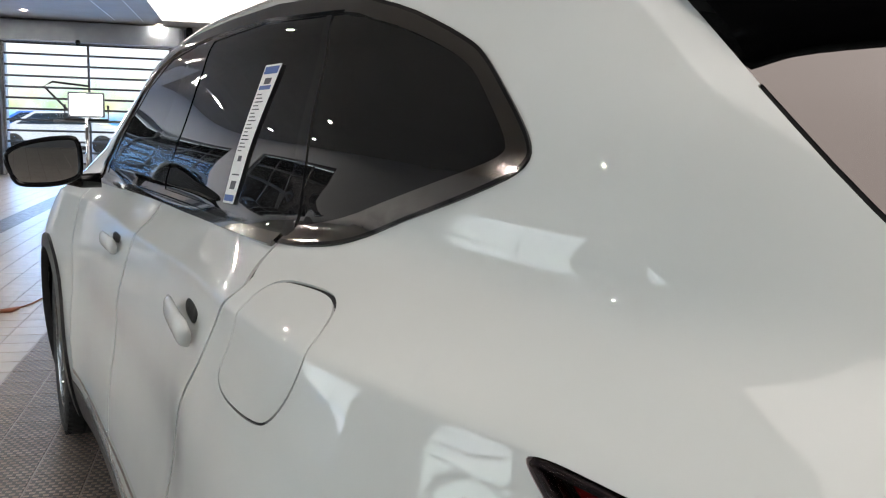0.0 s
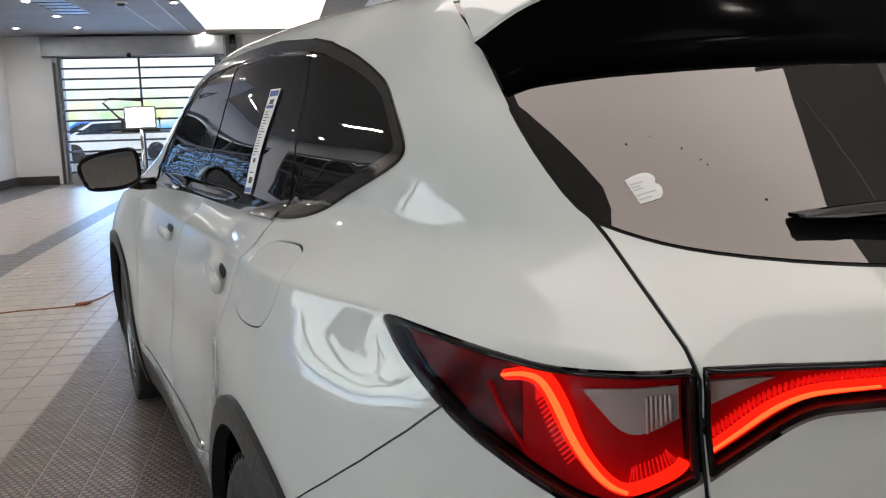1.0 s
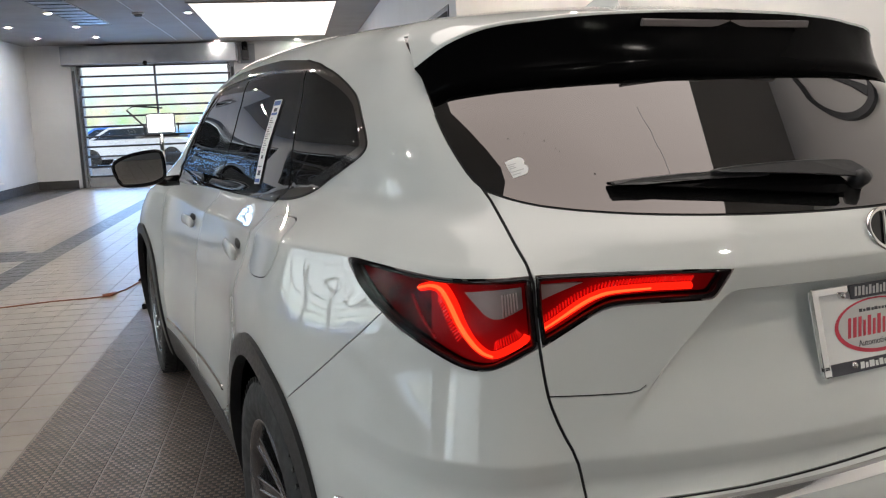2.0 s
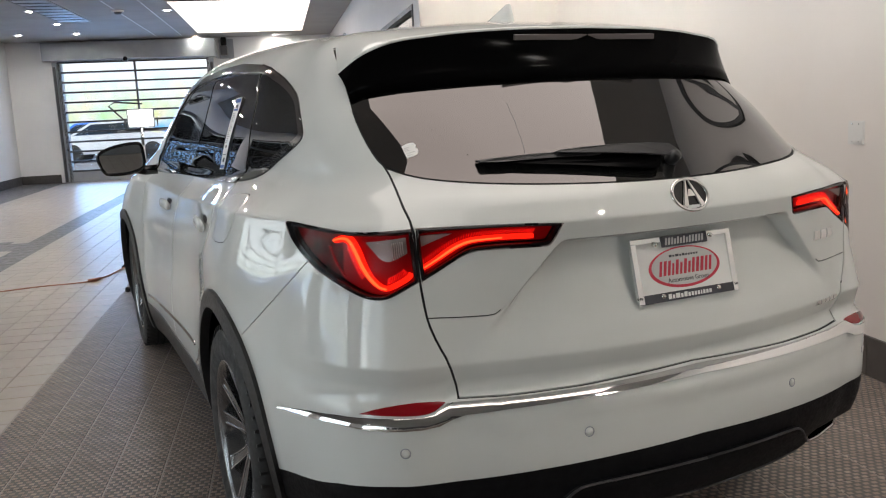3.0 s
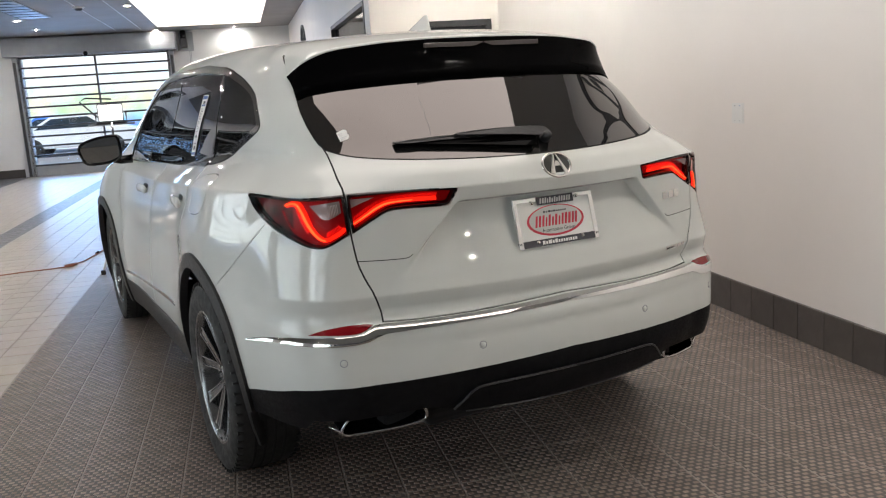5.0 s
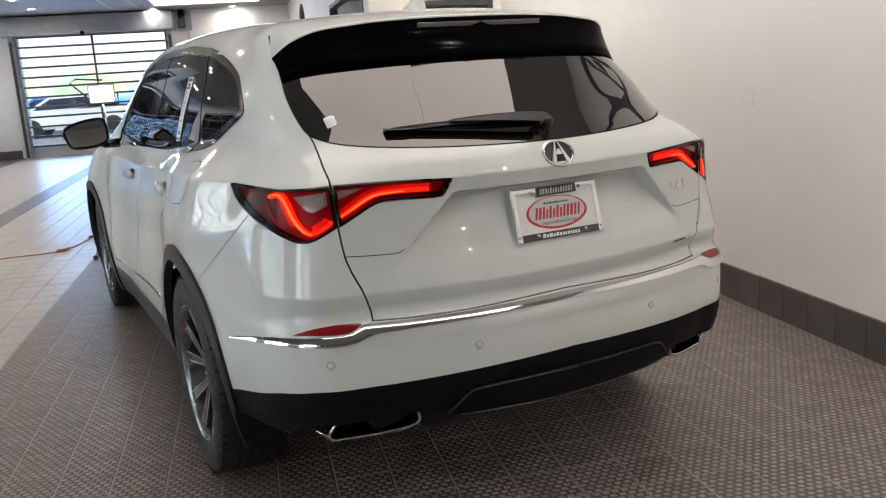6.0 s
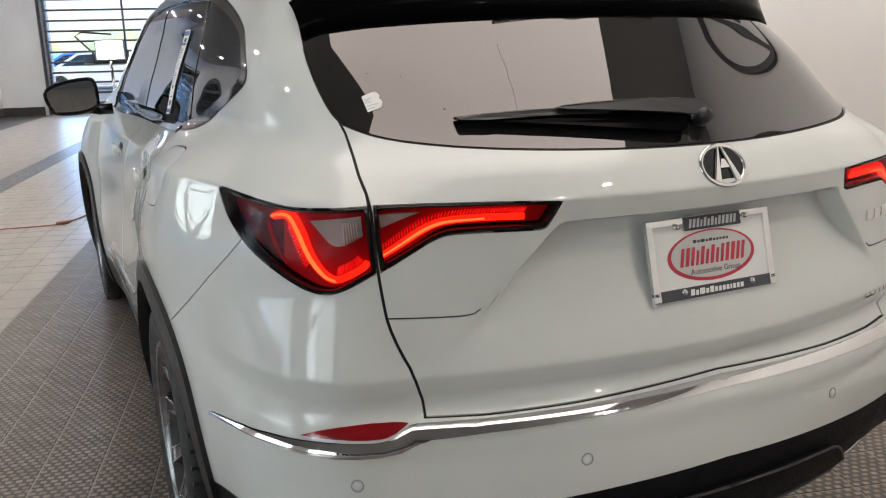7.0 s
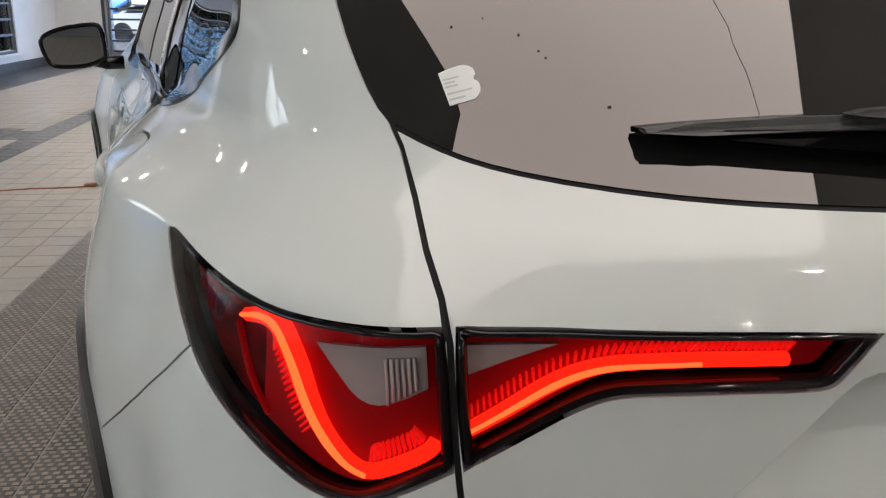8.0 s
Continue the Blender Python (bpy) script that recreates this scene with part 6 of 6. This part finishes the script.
# ---- side details: mirrors, handles, window label ----
for s in (-1, 1):
    mir = bmesh.new()
    shell = []
    for i, (dy, k) in enumerate(((0.0, 0.90), (0.012, 1.0), (0.05, 0.98), (0.09, 0.86), (0.12, 0.6), (0.132, 0.25))):
        ring = []
        for x, z in rounded([(-0.145, 0.01), (-0.125, 0.045), (-0.04, 0.078), (0.085, 0.095), (0.12, 0.085), (0.128, 0.0), (0.125, -0.055), (0.09, -0.075), (0.03, -0.092), (-0.085, -0.095), (-0.115, -0.075)], 2):
            ring.append(mir.verts.new((-s * x * k, dy, z * k)))
        shell.append(ring)
    for a, b in zip(shell, shell[1:]):
        for k in range(len(a)):
            mir.faces.new((a[k], a[(k + 1) % len(a)], b[(k + 1) % len(a)], b[k]))
    mir.faces.new(shell[-1])
    bmesh.ops.recalc_face_normals(mir, faces=mir.faces)
    housing = part("door_mirror", mir, PAINT, car, "white door mirror with a black lower shell", True, pose(s * 1.03, 3.17, 1.195, 0, 0, s * 8) @ Matrix.Scale(0.9, 4))
    face = [(-s * x * 0.9, z * 0.9) for x, z in rounded([(-0.145, 0.01), (-0.125, 0.045), (-0.04, 0.078), (0.085, 0.095), (0.12, 0.085), (0.128, 0.0), (0.125, -0.055), (0.09, -0.075), (0.03, -0.092), (-0.085, -0.095), (-0.115, -0.075)], 2)]
    part("mirror_glass", slab(face if s < 0 else face[::-1], -0.004, 0.002, 0, Matrix.Rotation(radians(91.3), 4, "X")), MIRROR, housing, "dark mirror glass")
    bez = tube([(x * 1.06, 0.002, z * 1.06) for x, z in face], 0.010, 8, True)
    part("mirror_bezel", bez, GLOSS_BLACK, housing, "black bezel", True)
    part("mirror_foot", tube([(-s * 0.06, 0.05, -0.06), (-s * 0.12, 0.055, -0.078), (-s * 0.19, 0.06, -0.075)], [0.03, 0.028, 0.03], 12), GLOSS_BLACK, housing, "black foot", True)


def handle(y0, y1, z, mirror):
    u0, u1 = side_u(y0), side_u(y1)
    line = [(u0, z), (u0 + 0.03, z + 0.004), ((u0 + u1) / 2, z + 0.004), (u1 - 0.03, z), (u1, z - 0.004)]
    line = rounded(line, 1, False)
    uz = np.array(line)
    lift = np.array([0.003 + 0.022 * math.sin(math.pi * min(max((k + 0.6) / (len(line) + 0.2), 0), 1)) ** 0.45 for k in range(len(line))])
    p = on_skin(uz, 0.0)
    nn = normals(p)
    p = p + nn * lift[:, None]
    if mirror:
        p = p * np.array([-1, 1, 1])
    n = len(p)
    h = part("door_handle", tube([tuple(q) for q in p], [0.007] + [0.0105] * (n - 2) + [0.007], 14, False, 2.2), PAINT, car, "white pull handle", True)
    # the hollow's shade as a flat black patch on the door skin
    cup = rounded([(u0 + 0.05, z + 0.034), (u1 - 0.08, z + 0.034), (u1 - 0.06, z + 0.02), (u1 - 0.09, z + 0.010), (u0 + 0.06, z + 0.010), (u0 + 0.04, z + 0.02)], 2)
    patch(cup, 0.0012, mirror, "handle_shade", CLADDING, h, "flat dark patch for the shaded hollow behind the handle", 0.03, 0.001)
    return h


for mirror in (False, True):
    handle(1.31, 1.56, 1.018, mirror)
    handle(2.48, 2.73, 0.985, mirror)
label = patch([(2.372, 1.462), (2.268, 1.462), (2.286, 1.201), (2.362, 1.197)], 0.0005, False, "window_label", PAPER, car, "tall white printed price label", 0.03, 0.0)


def along(t, a):
    """A place on the window label: t down, a across."""
    return (2.372 - 0.010 * t - a * (0.104 - 0.028 * t), 1.462 - 0.265 * t + a * 0.004 * t)


def label_bar(t0, t1, a0, a1, mat):
    patch([along(t0, a0), along(t0, a1), along(t1, a1), along(t1, a0)], 0.0012, False, "print_bar", mat, label, "", 0.05, 0.0)


label_bar(0.015, 0.07, 0.08, 0.92, BLUE_INK)
label_bar(0.10, 0.145, 0.3, 0.72, INK)
label_bar(0.155, 0.185, 0.1, 0.85, BLUE_INK)
for i in range(16):
    label_bar(0.215 + i * 0.027, 0.223 + i * 0.027, 0.15, 0.45 + 0.35 * ((i * 7) % 5) / 5, INK)
label_bar(0.66, 0.70, 0.35, 0.65, INK)
label_bar(0.79, 0.80, 0.2, 0.8, INK)
label_bar(0.84, 0.90, 0.3, 0.75, INK)
label_bar(0.94, 0.985, 0.08, 0.92, BLUE_INK)

# sticker and a stray hair-thin line on the rear window
STICKER = [(0.7126, 1.3037), (0.7006, 1.3089), (0.6864, 1.3129), (0.6764, 1.3113), (0.6709, 1.3058), (0.6735, 1.3009), (0.6664, 1.2983), (0.663, 1.2927), (0.666, 1.2842), (0.6746, 1.2815), (0.6938, 1.2761)]
tag = patch(rounded(STICKER, 1, True, (0, 10)), -0.0014, False, "window_sticker", PAPER, car, "small white torn sticker", 0.02, 0.0)
for i, (t, w) in enumerate(((0.2, 0.5), (0.32, 0.35), (0.44, 0.4), (0.66, 0.75), (0.84, 0.5))):
    a = np.array([0.7095 - 0.017 * t, 1.3035 - 0.026 * t])
    b = a + np.array([-0.034, 0.0085]) * w
    patch([tuple(a), tuple(b), tuple(b - np.array([0.0004, 0.0016])), tuple(a - np.array([0.0004, 0.0016]))], -0.0009, False, "print_bar", PLATE_GREY, tag, "", 0.05, 0.0)
hair = [(0.39, 1.398), (0.388, 1.375), (0.381, 1.351), (0.3825, 1.335), (0.381, 1.322), (0.3787, 1.31), (0.3791, 1.297), (0.381, 1.274)]
part("stray_hair", tube([tuple(q) for q in on_skin(hair, -0.0022)], 0.0006, 5), INK, car, "thin dark hair stuck on the glass")
for i, (u, z) in enumerate(((0.672, 1.356), (0.707, 1.347), (0.629, 1.341), (0.606, 1.327), (0.598, 1.321), (0.534, 1.28))):
    r = 0.0008 + 0.0003 * (i % 3)
    patch([(u + r * (1.6 if i % 2 else 1.0) * math.cos(k * math.pi / 3), z + r * math.sin(k * math.pi / 3)) for k in range(6)], -0.0017, False, "dirt_speck", LINER, car, "", 0.05, 0.0)


# ---- floor and skirting tiles ----
PITCH, FIRST = 0.2, 0.483


def tile_mesh(name, w, d, mat, h=0.004, chamfer=0.0025, knobs=False):
    me = bpy.data.meshes.new(name)
    a, b = w / 2, d / 2
    c = chamfer
    v = [(-a, -b, -0.01), (a, -b, -0.01), (a, b, -0.01), (-a, b, -0.01), (-a, -b, h - c), (a, -b, h - c), (a, b, h - c), (-a, b, h - c), (-a + c, -b + c, h), (a - c, -b + c, h), (a - c, b - c, h), (-a + c, b - c, h)]
    f = [(8, 9, 10, 11)] + [(i, (i + 1) % 4, 4 + (i + 1) % 4, 4 + i) for i in range(4)] + [(4 + i, 4 + (i + 1) % 4, 8 + (i + 1) % 4, 8 + i) for i in range(4)]
    if knobs:  # small raised squares in offset rows
        n = round(w / PITCH * 6)
        for j in range(8):
            for i in range(n - j % 2):
                x, y = -n * PITCH / 12 + (i + 0.5 + 0.5 * (j % 2)) * PITCH / 6, -PITCH / 2 + (j + 0.5) * PITCH / 8
                if abs(y) > b - 0.009 or abs(x) > a - 0.010:
                    continue
                o = len(v)
                v += [(x + p * q, y + r * s, k) for q, s, k in ((0.0102, 0.0082, h), (0.0088, 0.0068, h + 0.0013)) for p, r in ((-1, -1), (1, -1), (1, 1), (-1, 1))]
                f += [(o + 4, o + 5, o + 6, o + 7)] + [(o + k, o + (k + 1) % 4, o + 4 + (k + 1) % 4, o + 4 + k) for k in range(4)]
    me.from_pydata(v, [], f)
    me.materials.append(mat)
    return me


def field(name, r0, r1, f0, f1, mat, label, skip=None, pr=PITCH, pf=PITCH, joint=0.0045, stagger=False, plain=False):
    """Tiles over a stretch of the floor, joined."""
    verts, faces = [], []
    base = tile_mesh("tmp", pr - joint, pf - joint, mat, knobs=mat is TILE_DARK and not plain)
    bv, bf = [tuple(v.co) for v in base.vertices], [tuple(p.vertices) for p in base.polygons]
    bpy.data.meshes.remove(base)
    n = round((r1 - r0) / pr)
    rnd = random.Random(3)
    for i in range(n):
        shift = 0.5 * pf if stagger and i % 2 else 0.0
        k = f0 - shift
        while k < f1:
            r, f = r0 + (i + 0.5) * pr, k + pf / 2
            k += pf
            if skip and skip(r, f):
                continue
            z = rnd.uniform(-0.0004, 0.0004)
            o = len(verts)
            verts += [(r + x, f + y, h + z) for x, y, h in bv]
            faces += [tuple(o + q for q in g) for g in bf]
    me = bpy.data.meshes.new(name)
    me.from_pydata(verts, [], faces)
    me.materials.append(mat)
    ob = new(name, me)
    ob.matrix_world = ROOM
    return tagged(ob, label, kind="stuff")


floor_ob = bpy.data.objects["floor"]
EDGE = FIRST - 14 * PITCH
near = lambda r, f: (-2.317 < r < -1.1 and 0.2 < f < 6.2) or (0.3 < r < 1.79 and -0.4 < f < 2.2)
spots = [(FIRST + (i + 0.5) * PITCH, (j + 0.5) * PITCH) for i in range(-14, 6) for j in range(-16, 44)]
close = [s for s in spots if near(*s)][:300]
chosen = {(round(a, 3), round(b, 3)) for a, b in close}
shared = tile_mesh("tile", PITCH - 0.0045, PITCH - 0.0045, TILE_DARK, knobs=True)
for i, (r, f) in enumerate(close):
    t = new("tile", shared)
    t.parent = floor_ob
    t.matrix_parent_inverse = Matrix.Identity(4)
    t.location = (r, f, 0)
is_near = lambda r, f: (round(r, 3), round(f, 3)) in chosen
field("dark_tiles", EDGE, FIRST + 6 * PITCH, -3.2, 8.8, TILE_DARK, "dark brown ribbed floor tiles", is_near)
field("dark_tiles", FIRST + 6 * PITCH, FIRST + 6.5 * PITCH, -3.2, 6.0, TILE_DARK, "cut dark brown tiles along the wall", None, PITCH * 0.5)
field("dark_tiles", EDGE, FIRST + 6 * PITCH, -6.0, -3.2, TILE_DARK, "dark brown ribbed floor tiles behind the car", None, plain=True)
field("beige_tiles", EDGE, FIRST + 6 * PITCH, -11.8, -6.0, TILE_BEIGE, "beige floor tiles behind the parking bay")
field("dark_tiles", FIRST + 6 * PITCH, FIRST + 6.5 * PITCH, -6.0, -3.2, TILE_DARK, "cut dark brown tiles along the wall", None, PITCH * 0.5, plain=True)
field("beige_tiles", EDGE - 7 * PITCH, EDGE, -11.8, 19.3, TILE_BEIGE, "beige floor tiles")
field("band_tiles", EDGE - 8.5 * PITCH, EDGE - 7 * PITCH, -11.8, 19.3, TILE_BLACK, "charcoal band in the floor", None, 1.5 * PITCH, PITCH)
field("beige_tiles", EDGE - 18.5 * PITCH, EDGE - 8.5 * PITCH, -11.8, 19.3, TILE_BEIGE, "beige floor tiles beyond the dark band", lambda r, f: 8.2 < f < 8.8)
field("band_tiles", EDGE - 18.5 * PITCH, EDGE - 8.5 * PITCH, 8.2, 8.8, TILE_BLACK, "charcoal cross band in the floor")
field("band_tiles", WALL_L, EDGE - 18.5 * PITCH, -11.8, 19.3, TILE_BLACK, "charcoal tiles along the left wall", None, (EDGE - 18.5 * PITCH - WALL_L) / 5)
field("beige_tiles", EDGE, SIDE, 8.8, 19.3, TILE_BEIGE, "beige floor tiles towards the overhead door", None, (SIDE - EDGE) / 13)

skirting = structure("baseboard_right", boxes((WALL_R - 0.004, WALL_R, -6.9, 6.2, 0, 0.2)), GROUT, "mortar bed behind the skirting tiles")
BASE_PITCH, BASE_FIRST, BASE_H = 0.209, 1.58, 0.2
base_me = tile_mesh("skirting_tile", BASE_PITCH - 0.004, BASE_H - 0.003, TILE_BASE, 0.012)
for i in range(-20, 22):
    t = new("skirting_tile", base_me)
    t.parent = skirting
    t.matrix_parent_inverse = Matrix.Identity(4)
    t.matrix_basis = Matrix.Translation((WALL_R - 0.004, BASE_FIRST + (i + 0.5) * BASE_PITCH, BASE_H / 2 + 0.003)) @ Matrix.Rotation(radians(-90), 4, "Z") @ Matrix.Rotation(radians(90), 4, "X")
